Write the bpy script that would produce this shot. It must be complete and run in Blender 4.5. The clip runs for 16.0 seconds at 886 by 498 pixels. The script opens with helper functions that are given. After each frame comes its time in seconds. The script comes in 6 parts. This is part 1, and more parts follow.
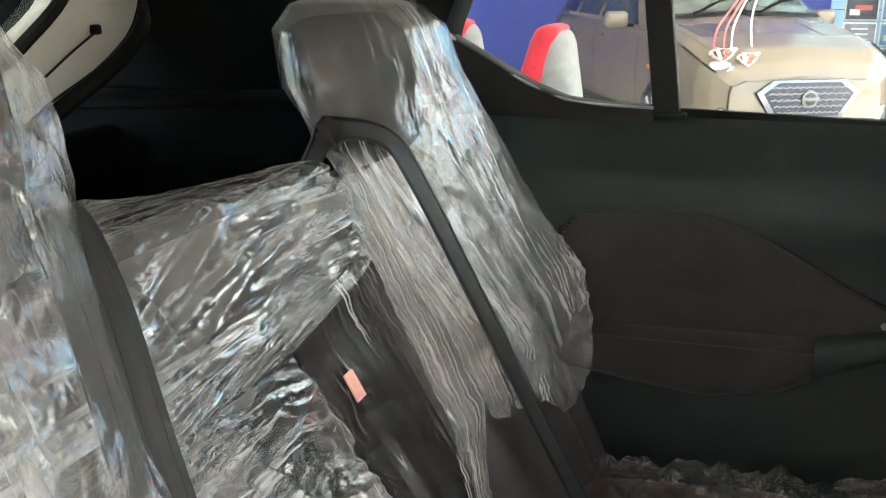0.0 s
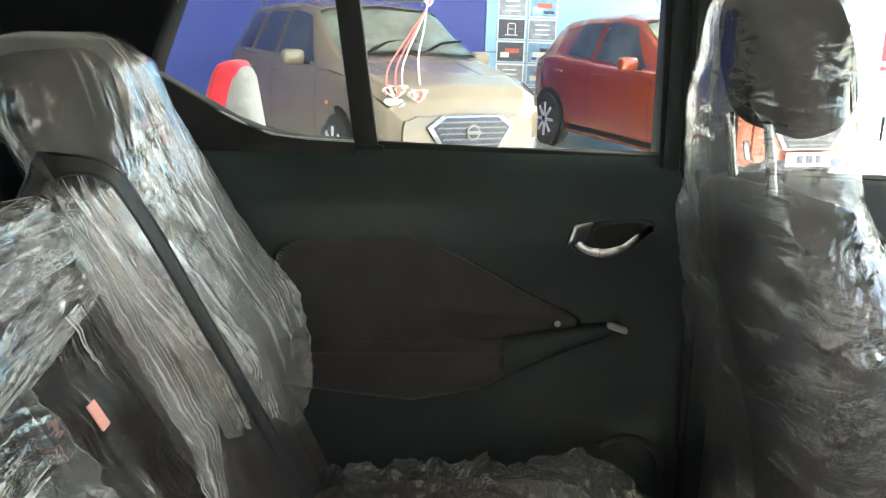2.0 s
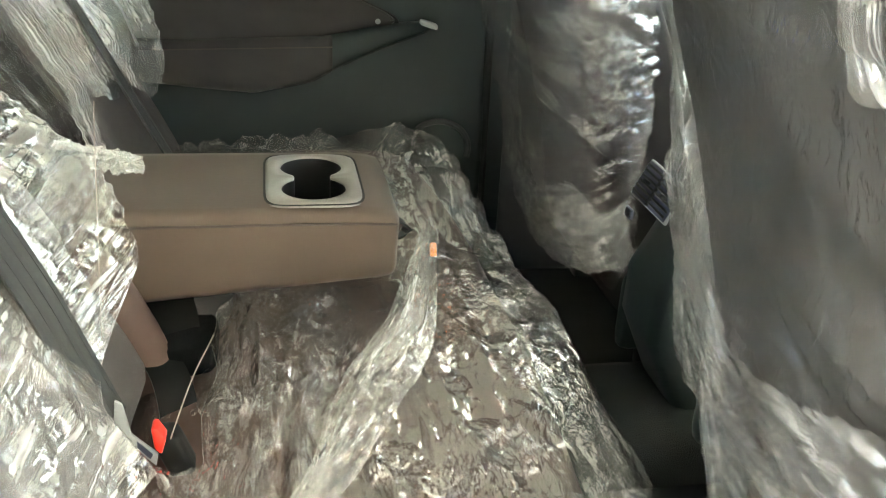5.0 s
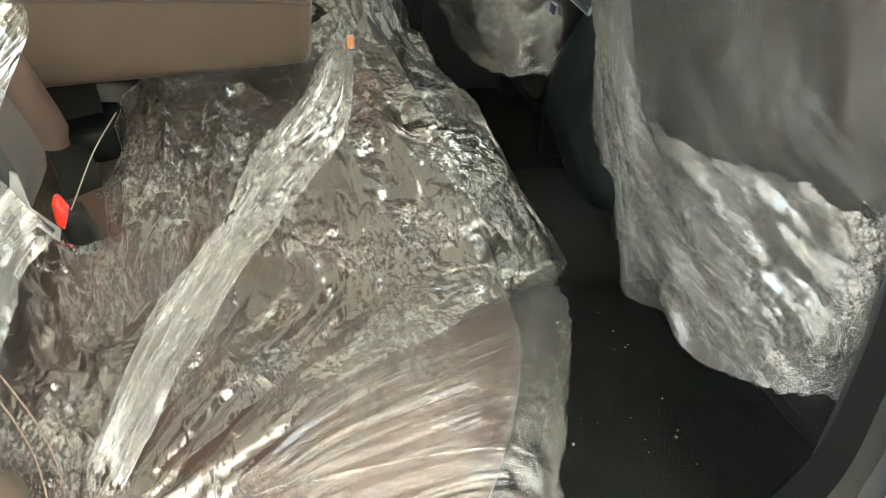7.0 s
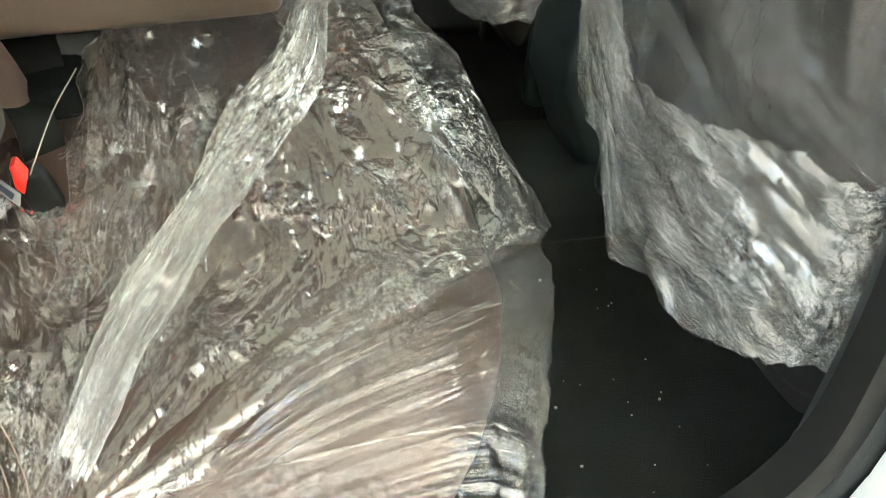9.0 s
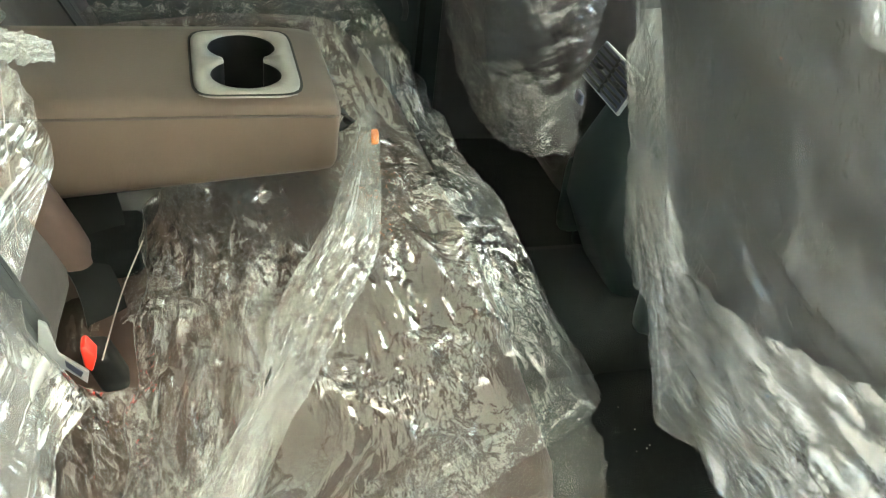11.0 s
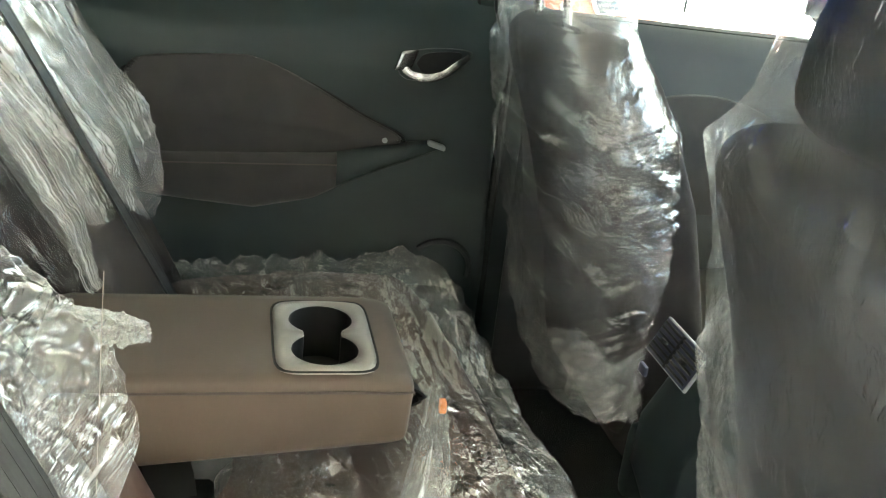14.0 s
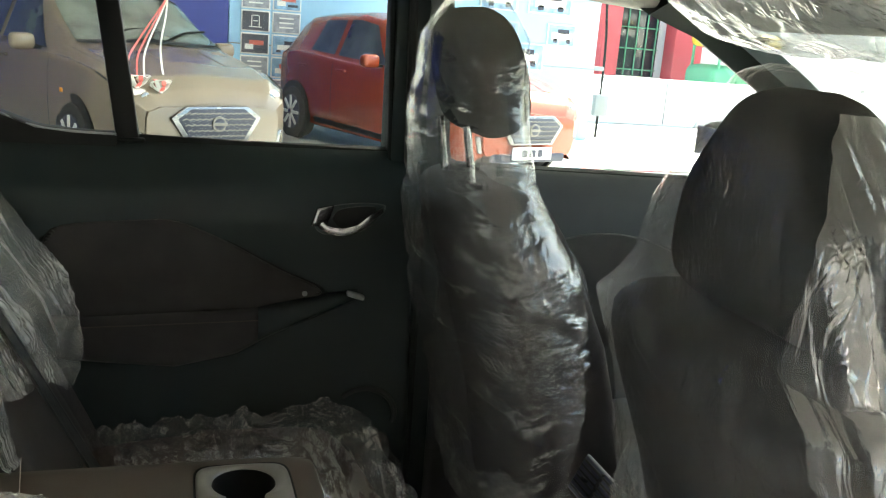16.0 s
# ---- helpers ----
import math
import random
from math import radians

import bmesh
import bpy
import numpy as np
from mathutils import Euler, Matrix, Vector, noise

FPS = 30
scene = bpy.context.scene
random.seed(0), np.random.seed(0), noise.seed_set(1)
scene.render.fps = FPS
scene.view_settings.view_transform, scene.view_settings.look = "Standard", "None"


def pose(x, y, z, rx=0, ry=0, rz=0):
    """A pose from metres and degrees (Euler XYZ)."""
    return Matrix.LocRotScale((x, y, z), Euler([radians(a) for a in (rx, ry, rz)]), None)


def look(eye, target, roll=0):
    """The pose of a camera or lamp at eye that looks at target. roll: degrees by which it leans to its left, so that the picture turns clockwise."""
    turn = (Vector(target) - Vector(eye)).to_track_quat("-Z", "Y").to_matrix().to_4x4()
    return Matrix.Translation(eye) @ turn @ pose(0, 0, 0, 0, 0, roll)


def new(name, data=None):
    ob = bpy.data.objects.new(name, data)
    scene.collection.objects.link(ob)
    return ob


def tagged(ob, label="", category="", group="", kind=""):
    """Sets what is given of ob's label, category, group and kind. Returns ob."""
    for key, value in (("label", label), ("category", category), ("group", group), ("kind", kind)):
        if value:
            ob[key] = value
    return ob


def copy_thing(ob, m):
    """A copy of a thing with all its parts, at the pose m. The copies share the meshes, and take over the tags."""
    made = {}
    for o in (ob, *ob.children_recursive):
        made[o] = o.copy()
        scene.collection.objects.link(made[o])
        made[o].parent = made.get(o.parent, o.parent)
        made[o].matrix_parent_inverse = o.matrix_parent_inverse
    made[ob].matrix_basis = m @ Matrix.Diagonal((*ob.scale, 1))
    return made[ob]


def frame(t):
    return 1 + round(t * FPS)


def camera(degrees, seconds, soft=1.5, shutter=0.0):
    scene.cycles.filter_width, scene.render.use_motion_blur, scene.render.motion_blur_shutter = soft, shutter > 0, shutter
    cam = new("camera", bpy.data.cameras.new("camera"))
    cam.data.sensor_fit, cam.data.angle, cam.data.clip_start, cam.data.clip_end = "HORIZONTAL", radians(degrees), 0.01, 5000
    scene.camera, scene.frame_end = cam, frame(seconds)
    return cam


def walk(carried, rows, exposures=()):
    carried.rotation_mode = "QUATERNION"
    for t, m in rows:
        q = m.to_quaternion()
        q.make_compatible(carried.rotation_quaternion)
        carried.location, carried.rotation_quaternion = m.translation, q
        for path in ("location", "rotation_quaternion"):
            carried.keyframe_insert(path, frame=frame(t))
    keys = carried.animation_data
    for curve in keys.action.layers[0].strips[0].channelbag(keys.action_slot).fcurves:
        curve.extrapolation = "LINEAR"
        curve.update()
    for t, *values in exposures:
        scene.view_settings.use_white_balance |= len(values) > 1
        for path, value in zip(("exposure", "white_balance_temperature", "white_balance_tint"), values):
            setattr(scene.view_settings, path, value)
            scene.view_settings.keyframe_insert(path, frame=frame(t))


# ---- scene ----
cam = camera(52.0, 16.0, soft=1.1)
PATH = [
    (0, (0.363, 0.507, 1.261), (-0.261, 2.32, 0.693), -0.1),
    (0.5, (0.359, 0.5, 1.276), (0.022, 2.411, 0.793), 1.0),
    (1, (0.355, 0.486, 1.285), (0.188, 2.431, 0.848), 1.7),
    (1.2, (0.344, 0.467, 1.293), (0.238, 2.416, 0.856), 2.0),
    (1.5, (0.343, 0.453, 1.282), (0.321, 2.403, 0.837), 1.9),
    (2, (0.332, 0.413, 1.27), (0.382, 2.353, 0.786), 2.0),
    (2.5, (0.328, 0.341, 1.262), (0.425, 2.265, 0.724), 2.0),
    (3, (0.312, 0.236, 1.257), (0.482, 2.135, 0.653), 1.8),
    (3.5, (0.324, 0.172, 1.239), (0.529, 2.057, 0.602), 1.5),
    (4, (0.336, 0.126, 1.21), (0.614, 1.969, 0.483), 1.9),
    (4.2, (0.339, 0.115, 1.196), (0.639, 1.944, 0.443), 2.2),
    (6.5, (0.37, 0.055, 1.052), (0.835, 1.719, 0.044), 5.2),
    (7, (0.376, 0.05, 1.039), (0.865, 1.66, -0.041), 5.6),
    (7.5, (0.393, 0.046, 1.018), (0.891, 1.623, -0.107), 5.5),
    (8, (0.398, 0.056, 1.012), (0.908, 1.604, -0.147), 5.9),
    (10.3, (0.354, 0.163, 1.151), (0.887, 1.676, -0.044), 7.2),
    (10.5, (0.348, 0.174, 1.167), (0.882, 1.692, -0.022), 7.4),
    (11, (0.336, 0.179, 1.173), (0.86, 1.739, 0.037), 7.3),
    (11.5, (0.32, 0.184, 1.182), (0.819, 1.805, 0.123), 7.7),
    (12, (0.314, 0.211, 1.198), (0.783, 1.876, 0.195), 7.7),
    (12.5, (0.315, 0.218, 1.191), (0.78, 1.886, 0.189), 7.9),
    (13, (0.309, 0.219, 1.196), (0.774, 1.894, 0.209), 8.3),
    (13.5, (0.306, 0.219, 1.226), (0.736, 1.939, 0.301), 7.6),
    (14, (0.292, 0.207, 1.252), (0.742, 2.009, 0.508), 6.9),
    (14.5, (0.289, 0.188, 1.286), (0.785, 2.018, 0.652), 6.5),
    (15, (0.291, 0.178, 1.296), (0.817, 2.014, 0.704), 6.1),
    (15.5, (0.296, 0.166, 1.318), (0.88, 2.018, 0.839), 4.9),
    (16, (0.3, 0.17, 1.307), (0.891, 2.022, 0.838), 4.8),
]

EXPOSURES = [(0.0, 3.35, 6950, 12), (1.0, 3.4, 6800, 10), (1.5, 3.3, 6800, 9), (2.5, 3.7, 7050, 8), (3.5, 4.3, 7150, 6), (6.5, 4.2, 7250, 3), (8.0, 4.0, 6800, 4), (10.5, 4.45, 7000, -4), (12.5, 4.4, 7050, -3), (14.5, 3.85, 6900, 4), (16.0, 2.6, 7000, 5)]
walk(cam, [(t, look(eye, target, roll)) for t, eye, target, roll in PATH], EXPOSURES)


# ---- light ----
world = bpy.data.worlds.new("sky")
scene.world = world
world.use_nodes = True
wn = world.node_tree
sky = wn.nodes.new("ShaderNodeTexSky")
sky.sky_type, sky.sun_disc = "NISHITA", False
sky.sun_elevation, sky.sun_rotation = radians(52), radians(60)
sky.air_density, sky.dust_density = 1.0, 3.0
bg = wn.nodes["Background"]
bg.inputs["Strength"].default_value = 0.15
wn.links.new(sky.outputs[0], bg.inputs["Color"])
sun = bpy.data.lights.new("sun", "SUN")
sun.energy, sun.angle, sun.color = 5.0, radians(0.6), (1.0, 0.95, 0.87)
sun_ob = new("sun", sun)
sun_ob.matrix_world = look((20, 12, 30), (0, 0, 0))


# ---- materials ----
class Nodes:
    def __init__(self, name):
        self.m = bpy.data.materials.new(name)
        self.m.use_nodes = True
        self.t = self.m.node_tree
        self.bsdf = self.t.nodes["Principled BSDF"]
        self.out = self.t.nodes["Material Output"]

    def add(self, kind):
        return self.t.nodes.new(kind)

    def link(self, a, b):
        self.t.links.new(a, b)

    def coords(self, kind="Object", scale=(1, 1, 1)):
        tc = self.add("ShaderNodeTexCoord")
        mp = self.add("ShaderNodeMapping")
        mp.inputs["Scale"].default_value = scale
        self.link(tc.outputs[kind], mp.inputs[0])
        return mp.outputs[0]

    def noise(self, vec, scale, detail=4, rough=0.55, kind="FBM", distort=0.0):
        n = self.add("ShaderNodeTexNoise")
        n.noise_type = kind
        n.inputs["Scale"].default_value = scale
        n.inputs["Detail"].default_value = detail
        n.inputs["Roughness"].default_value = rough
        n.inputs["Distortion"].default_value = distort
        self.link(vec, n.inputs["Vector"])
        return n.outputs["Fac"] if "Fac" in n.outputs else n.outputs[0]

    def ramp(self, fac, stops):
        r = self.add("ShaderNodeValToRGB")
        e = r.color_ramp.elements
        e[0].position, e[0].color = stops[0][0], (*stops[0][1], 1)
        e[1].position, e[1].color = stops[-1][0], (*stops[-1][1], 1)
        for p, c in stops[1:-1]:
            x = e.new(p)
            x.color = (*c, 1)
        self.link(fac, r.inputs[0])
        return r.outputs[0]

    def math(self, op, a, b=0.0, c=0.0, clamp=False):
        n = self.add("ShaderNodeMath")
        n.operation, n.use_clamp = op, clamp
        for i, v in enumerate((a, b, c)):
            if isinstance(v, (int, float)):
                n.inputs[i].default_value = v
            else:
                self.link(v, n.inputs[i])
        return n.outputs[0]

    def bump(self, height, strength, distance=0.002, normal=None):
        b = self.add("ShaderNodeBump")
        b.inputs["Strength"].default_value = strength
        b.inputs["Distance"].default_value = distance
        self.link(height, b.inputs["Height"])
        if normal is not None:
            self.link(normal, b.inputs["Normal"])
        return b.outputs[0]

    def set(self, **kw):
        for k, v in kw.items():
            self.bsdf.inputs[k.replace("_", " ")].default_value = v
        return self


def surface(name, colour, rough=0.6, vary=0.25, scale=6.0, grain=300.0, bump=0.15, metal=0.0, coat=0.0, depth=0.0006, spec=0.5):
    """A solid surface with stains at one scale and grain at another."""
    n = Nodes(name)
    v = n.coords()
    lo = tuple(c * (1 - vary) for c in colour)
    hi = tuple(min(1, c * (1 + vary)) for c in colour)
    big = n.noise(v, scale, 5)
    n.link(n.ramp(big, [(0.3, lo), (0.7, hi)]), n.bsdf.inputs["Base Color"])
    fine = n.noise(v, grain, 3)
    n.link(n.bump(fine, bump, depth), n.bsdf.inputs["Normal"])
    n.link(n.math("MULTIPLY_ADD", big, 0.2, rough - 0.1), n.bsdf.inputs["Roughness"])
    n.set(Metallic=metal, Coat_Weight=coat, Coat_Roughness=0.05, Specular_IOR_Level=spec)
    return n.m


def weave(name, colour, scale=900.0, rough=0.85, sheen=0.1, spec=0.3):
    """Woven cloth: two crossed sets of threads over soft blotches."""
    n = Nodes(name)
    v = n.coords()
    w1, w2 = n.add("ShaderNodeTexWave"), n.add("ShaderNodeTexWave")
    w1.bands_direction, w2.bands_direction = "DIAGONAL", "Z"
    for w, s in ((w1, scale), (w2, scale * 0.8)):
        w.inputs["Scale"].default_value = s
        w.inputs["Distortion"].default_value = 1.5
        n.link(v, w.inputs["Vector"])
    th = n.math("MULTIPLY", w1.outputs["Fac"], w2.outputs["Fac"])
    blot = n.noise(v, 14, 4)
    mixd = n.math("ADD", n.math("MULTIPLY", th, 0.16), n.math("MULTIPLY", blot, 0.78))
    n.link(n.ramp(mixd, [(0.15, tuple(c * 0.65 for c in colour)), (0.75, tuple(c * 1.25 for c in colour))]), n.bsdf.inputs["Base Color"])
    n.link(n.bump(th, 0.25, 0.0006), n.bsdf.inputs["Normal"])
    n.set(Roughness=rough, Sheen_Weight=sheen, Sheen_Roughness=0.5, Specular_IOR_Level=spec)
    return n.m


def film_material(name, milky=0.05, gloss=0.05, across=38.0, along=4.0, facets=(60, 60, 60), tilt=0.3, depth=0.004, rough=0.08, white=0.3, calm=0.45, edge=0.4, streak=0.025, thin=0.4, taut=None):
    """Thin clear polythene: see-through, glossy, with drawn folds, flat sharp facets where it is crumpled, and white
    crease lines that also stand in for glints.
    facets: how many to the metre; tilt: how far they lean; calm: the share of it that lies smooth; taut: from where to
    where, down the sheet, it passes from drawn tight to creased."""
    n = Nodes(name)
    n.t.nodes.remove(n.bsdf)
    uv = n.coords("UV", (across, along, 1))
    ob = n.coords("Object")

    def crease(noise, width):
        return n.math("SUBTRACT", 1.0, n.math("DIVIDE", n.math("ABSOLUTE", n.math("SUBTRACT", noise, 0.5)), width), 0, True)

    def vec(op, p, q):
        m = n.add("ShaderNodeVectorMath")
        m.operation = op
        for i, v in enumerate((p, q)):
            if isinstance(v, tuple):
                m.inputs[i].default_value = v
            else:
                n.link(v, m.inputs[i])
        return m

    # drawn folds, long and sharp on one side
    fold_noise = n.noise(uv, 1.0, 2, 0.45, distort=0.35)
    folds = n.math("ABSOLUTE", n.math("SUBTRACT", fold_noise, 0.5))
    fine_noise = n.noise(uv, 2.7, 1, 0.4, distort=0.8)
    folds = n.math("MULTIPLY_ADD", n.math("ABSOLUTE", n.math("SUBTRACT", fine_noise, 0.5)), 0.45, folds)
    patch = n.ramp(n.noise(ob, 9, 3), [(calm - 0.02, (0, 0, 0)), (calm + 0.10, (1, 1, 1))])
    drawn = n.ramp(n.noise(ob, 6.3, 2), [(0.40, (0.10, 0.10, 0.10)), (0.56, (1, 1, 1))])
    broken = n.ramp(n.noise(uv, 0.8, 2, 0.6), [(0.44, (0, 0, 0)), (0.54, (1, 1, 1))])
    cloud = n.noise(uv, 0.35, 3, 0.6, distort=0.6)
    # crumpled creases in two sizes, with a few flat facets between them
    warp = n.add("ShaderNodeTexNoise")
    warp.inputs["Scale"].default_value = 13
    warp.inputs["Detail"].default_value = 2
    n.link(ob, warp.inputs["Vector"])
    shift = vec("SCALE", vec("SUBTRACT", warp.outputs["Color"], (0.5, 0.5, 0.5)).outputs[0], (0, 0, 0))
    shift.inputs["Scale"].default_value = 0.03
    at = vec("MULTIPLY", vec("ADD", ob, shift.outputs[0]).outputs[0], tuple(float(f) for f in facets)).outputs[0]
    big = n.math("ABSOLUTE", n.math("SUBTRACT", n.noise(at, 0.55, 1, 0.4), 0.5))
    small = n.math("ABSOLUTE", n.math("SUBTRACT", n.noise(at, 1.5, 1, 0.4), 0.5))
    tiny = n.math("ABSOLUTE", n.math("SUBTRACT", n.noise(at, 4.3, 1, 0.4), 0.5))
    crumple = n.math("MULTIPLY_ADD", tiny, 0.20, n.math("MULTIPLY_ADD", small, 0.42, big))
    rough_share = n.math("MULTIPLY_ADD", patch, 0.85, 0.15)
    height = n.math("MULTIPLY", n.math("MULTIPLY", crumple, rough_share), 5.5 * tilt / max(facets))
    height = n.math("ADD", height, n.math("MULTIPLY", n.math("MULTIPLY", folds, drawn), depth * 2.2))
    if taut:
        split = n.add("ShaderNodeSeparateXYZ")
        n.link(n.coords("UV"), split.inputs[0])
        loose_share = n.ramp(split.outputs[1], [(taut[0], (0.35, 0.35, 0.35)), (taut[1], (1, 1, 1))])
        height = n.math("MULTIPLY", height, loose_share)
        rough_share = n.math("MULTIPLY", rough_share, loose_share)
    nor = n.bump(height, 1.0, 1.0)
    cell = n.add("ShaderNodeTexVoronoi")
    cell.inputs["Scale"].default_value = 0.8
    n.link(at, cell.inputs["Vector"])
    lean = vec("SCALE", vec("SUBTRACT", cell.outputs["Color"], (0.5, 0.5, 0.5)).outputs[0], (0, 0, 0))
    n.link(n.math("MULTIPLY", rough_share, 0.3 * tilt), lean.inputs["Scale"])
    nor = vec("NORMALIZE", vec("ADD", nor, lean.outputs[0]).outputs[0], (0, 0, 0)).outputs[0]
    clear = n.add("ShaderNodeBsdfTransparent")
    clear.inputs[0].default_value = (0.97, 0.97, 0.96, 1)
    shine = n.add("ShaderNodeBsdfGlossy")
    shine.inputs["Color"].default_value = (1, 1, 1, 1)
    shine.inputs["Roughness"].default_value = rough
    n.link(nor, shine.inputs["Normal"])
    haze = n.add("ShaderNodeBsdfDiffuse")
    thru = n.add("ShaderNodeBsdfTranslucent")
    for sh in (haze, thru):
        sh.inputs["Color"].default_value = (0.88, 0.88, 0.87, 1)
        n.link(nor, sh.inputs["Normal"])
    body = n.add("ShaderNodeMixShader")
    body.inputs[0].default_value = thin
    n.link(haze.outputs[0], body.inputs[1])
    n.link(thru.outputs[0], body.inputs[2])
    graze = n.add("ShaderNodeLayerWeight")
    graze.inputs["Blend"].default_value = 0.5
    n.link(nor, graze.inputs["Normal"])
    mirror_share = n.math("MULTIPLY_ADD", n.math("POWER", graze.outputs["Facing"], 4.0), 0.6 + edge, 0.08 + gloss, True)
    # white lines along the folds: whitened creases, plus glints put in as colour
    marks = n.math("MULTIPLY", n.math("MULTIPLY", crease(fold_noise, streak), broken), drawn)
    clouded = n.math("MULTIPLY_ADD", n.math("MULTIPLY", n.math("MULTIPLY_ADD", patch, 0.7, 0.3), n.math("MULTIPLY", cloud, cloud)), milky * 1.6, milky * 0.2)
    if taut:
        clouded = n.math("MULTIPLY", clouded, loose_share)
    hz = n.add("ShaderNodeMixShader")
    n.link(n.math("ADD", n.math("MULTIPLY", marks, white * 0.35), clouded, 0, True), hz.inputs[0])
    n.link(clear.outputs[0], hz.inputs[1])
    n.link(body.outputs[0], hz.inputs[2])
    mx = n.add("ShaderNodeMixShader")
    n.link(mirror_share, mx.inputs[0])
    n.link(hz.outputs[0], mx.inputs[1])
    n.link(shine.outputs[0], mx.inputs[2])
    n.link(mx.outputs[0], n.out.inputs["Surface"])
    return n.m


def pane_material(name, tint=(0.9, 0.95, 0.93)):
    n = Nodes(name)
    n.t.nodes.remove(n.bsdf)
    clear = n.add("ShaderNodeBsdfTransparent")
    clear.inputs[0].default_value = (*tint, 1)
    shine = n.add("ShaderNodeBsdfGlossy")
    shine.inputs["Roughness"].default_value = 0.02
    fres = n.add("ShaderNodeFresnel")
    fres.inputs["IOR"].default_value = 1.45
    mx = n.add("ShaderNodeMixShader")
    n.link(n.math("MULTIPLY", fres.outputs[0], 0.15, 0, True), mx.inputs[0])
    n.link(clear.outputs[0], mx.inputs[1])
    n.link(shine.outputs[0], mx.inputs[2])
    n.link(mx.outputs[0], n.out.inputs["Surface"])
    return n.m


def car_paint(name, colour, metal=0.35, coat=0.8):
    n = Nodes(name)
    v = n.coords()
    fl = n.noise(v, 3, 2)
    n.link(n.ramp(fl, [(0.3, tuple(c * 0.95 for c in colour)), (0.7, tuple(min(1, c * 1.05) for c in colour))]), n.bsdf.inputs["Base Color"])
    n.link(n.math("MULTIPLY_ADD", n.noise(v, 3, 3), 0.10, 0.16), n.bsdf.inputs["Roughness"])
    n.set(Metallic=metal, Coat_Weight=coat, Coat_Roughness=0.02)
    return n.m


TRIM = surface("black_trim", (0.0125, 0.0208, 0.0200), 0.55, 0.2, 5, 420, 0.35, spec=0.3)
TRIM_LOW = surface("dark_trim", (0.026, 0.029, 0.030), 0.6, 0.2, 5, 420, 0.35, spec=0.3)
CLOTH_DOOR = weave("door_cloth", (0.035, 0.0325, 0.0305))
CLOTH_SEAT = weave("seat_cloth", (0.050, 0.042, 0.039))
CLOTH_BACK = weave("backrest_cloth", (0.050, 0.043, 0.040))
CLOTH_FRONT = weave("front_seat_cloth", (0.026, 0.0235, 0.0225), 900.0, 0.9, 0.0, 0.10)
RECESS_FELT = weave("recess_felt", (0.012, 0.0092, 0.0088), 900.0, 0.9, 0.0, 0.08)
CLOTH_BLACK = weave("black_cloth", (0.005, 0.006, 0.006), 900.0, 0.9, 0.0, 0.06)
LEATHER = surface("brown_leatherette", (0.080, 0.062, 0.049), 0.55, 0.10, 4, 260, 0.4, spec=0.2)
SEAT_BROWN = surface("brown_seat_leatherette", (0.060, 0.039, 0.032), 0.55, 0.12, 5, 260, 0.4, spec=0.2)
SATIN = surface("black_belt_webbing", (0.006, 0.0068, 0.0068), 0.32, 0.2, 20, 500, 0.2, spec=0.14)
THREAD = surface("thread", (0.05, 0.038, 0.032), 0.8)
CARPET = surface("carpet", (0.021, 0.0245, 0.024), 0.95, 0.4, 3, 500, 0.9, depth=0.002, spec=0.1)
HEADLINER = surface("headliner", (0.68, 0.66, 0.60), 0.9, 0.06, 4, 500, 0.3)
RUBBER = surface("rubber", (0.009, 0.0095, 0.0095), 0.6, 0.2, 8, 200, 0.2, spec=0.18)
CHROME = surface("satin_chrome", (0.24, 0.24, 0.245), 0.24, 0.05, 20, 200, 0.03, metal=1.0)
SILVER = surface("silver_plastic", (0.185, 0.176, 0.160), 0.42, 0.06, 12, 400, 0.1, metal=0.3)
BELT = weave("belt_webbing", (0.026, 0.028, 0.028), 1500, 0.6, 0.05)
BELT_GREY = weave("grey_belt_webbing", (0.030, 0.032, 0.031), 1500, 0.55, 0.05)
STRING = surface("pale_string", (0.24, 0.20, 0.175), 0.8)
GREY_PLASTIC = surface("grey_plastic", (0.22, 0.23, 0.23), 0.5, 0.1, 8, 300, 0.15)
RED_PLASTIC = surface("red_plastic", (0.75, 0.03, 0.02), 0.35, 0.08, 20, 300, 0.05)
ORANGE_PAPER = surface("orange_tag", (0.85, 0.22, 0.03), 0.6, 0.2, 60, 300, 0.1)
PINK_PAPER = surface("pink_sticker", (0.75, 0.35, 0.28), 0.6, 0.15, 60, 300, 0.1)
WHITE_PAINT = car_paint("white_paint", (0.78, 0.79, 0.79), 0.0)
PANE = pane_material("window_glass")
FILM_BACK = film_material("polythene_back", 0.40, 0.06, 2, 26, (52, 10, 52), 0.26, 0.005, 0.035, 1.4, 0.50, 0.25, 0.06)
FILM_HEAD = film_material("polythene_head", 0.36, 0.0, 28, 1.2, (40, 40, 9), 0.17, 0.0060, 0.04, 1.1, 0.52, 0.20, 0.07, 0.4, (0.15, 0.42))
FILM_STRIP = film_material("polythene_strip", 0.34, 0.05, 22, 1.0, (40, 40, 8), 0.18, 0.0065, 0.04, 1.5, 0.48, 0.28, 0.08)
FILM_CLEAR = film_material("polythene_clear", 0.05, -0.065, 14, 0.8, (50, 50, 10), 0.16, 0.007, 0.04, 1.6, 0.56, -0.2, 0.05)
FILM_FRONT = film_material("polythene_front", 0.16, -0.05, 30, 3.0, (54, 54, 17), 0.36, 0.0045, 0.035, 0.5, 0.50, -0.05, 0.014, 0.60, (0.02, 0.32))
FILM_SIDE = film_material("polythene_side", 0.26, 0.02, 6, 22, (46, 11, 42), 0.27, 0.006, 0.03, 0.55, 0.53, -0.2, 0.018, 0.65, (0.22, 0.45))
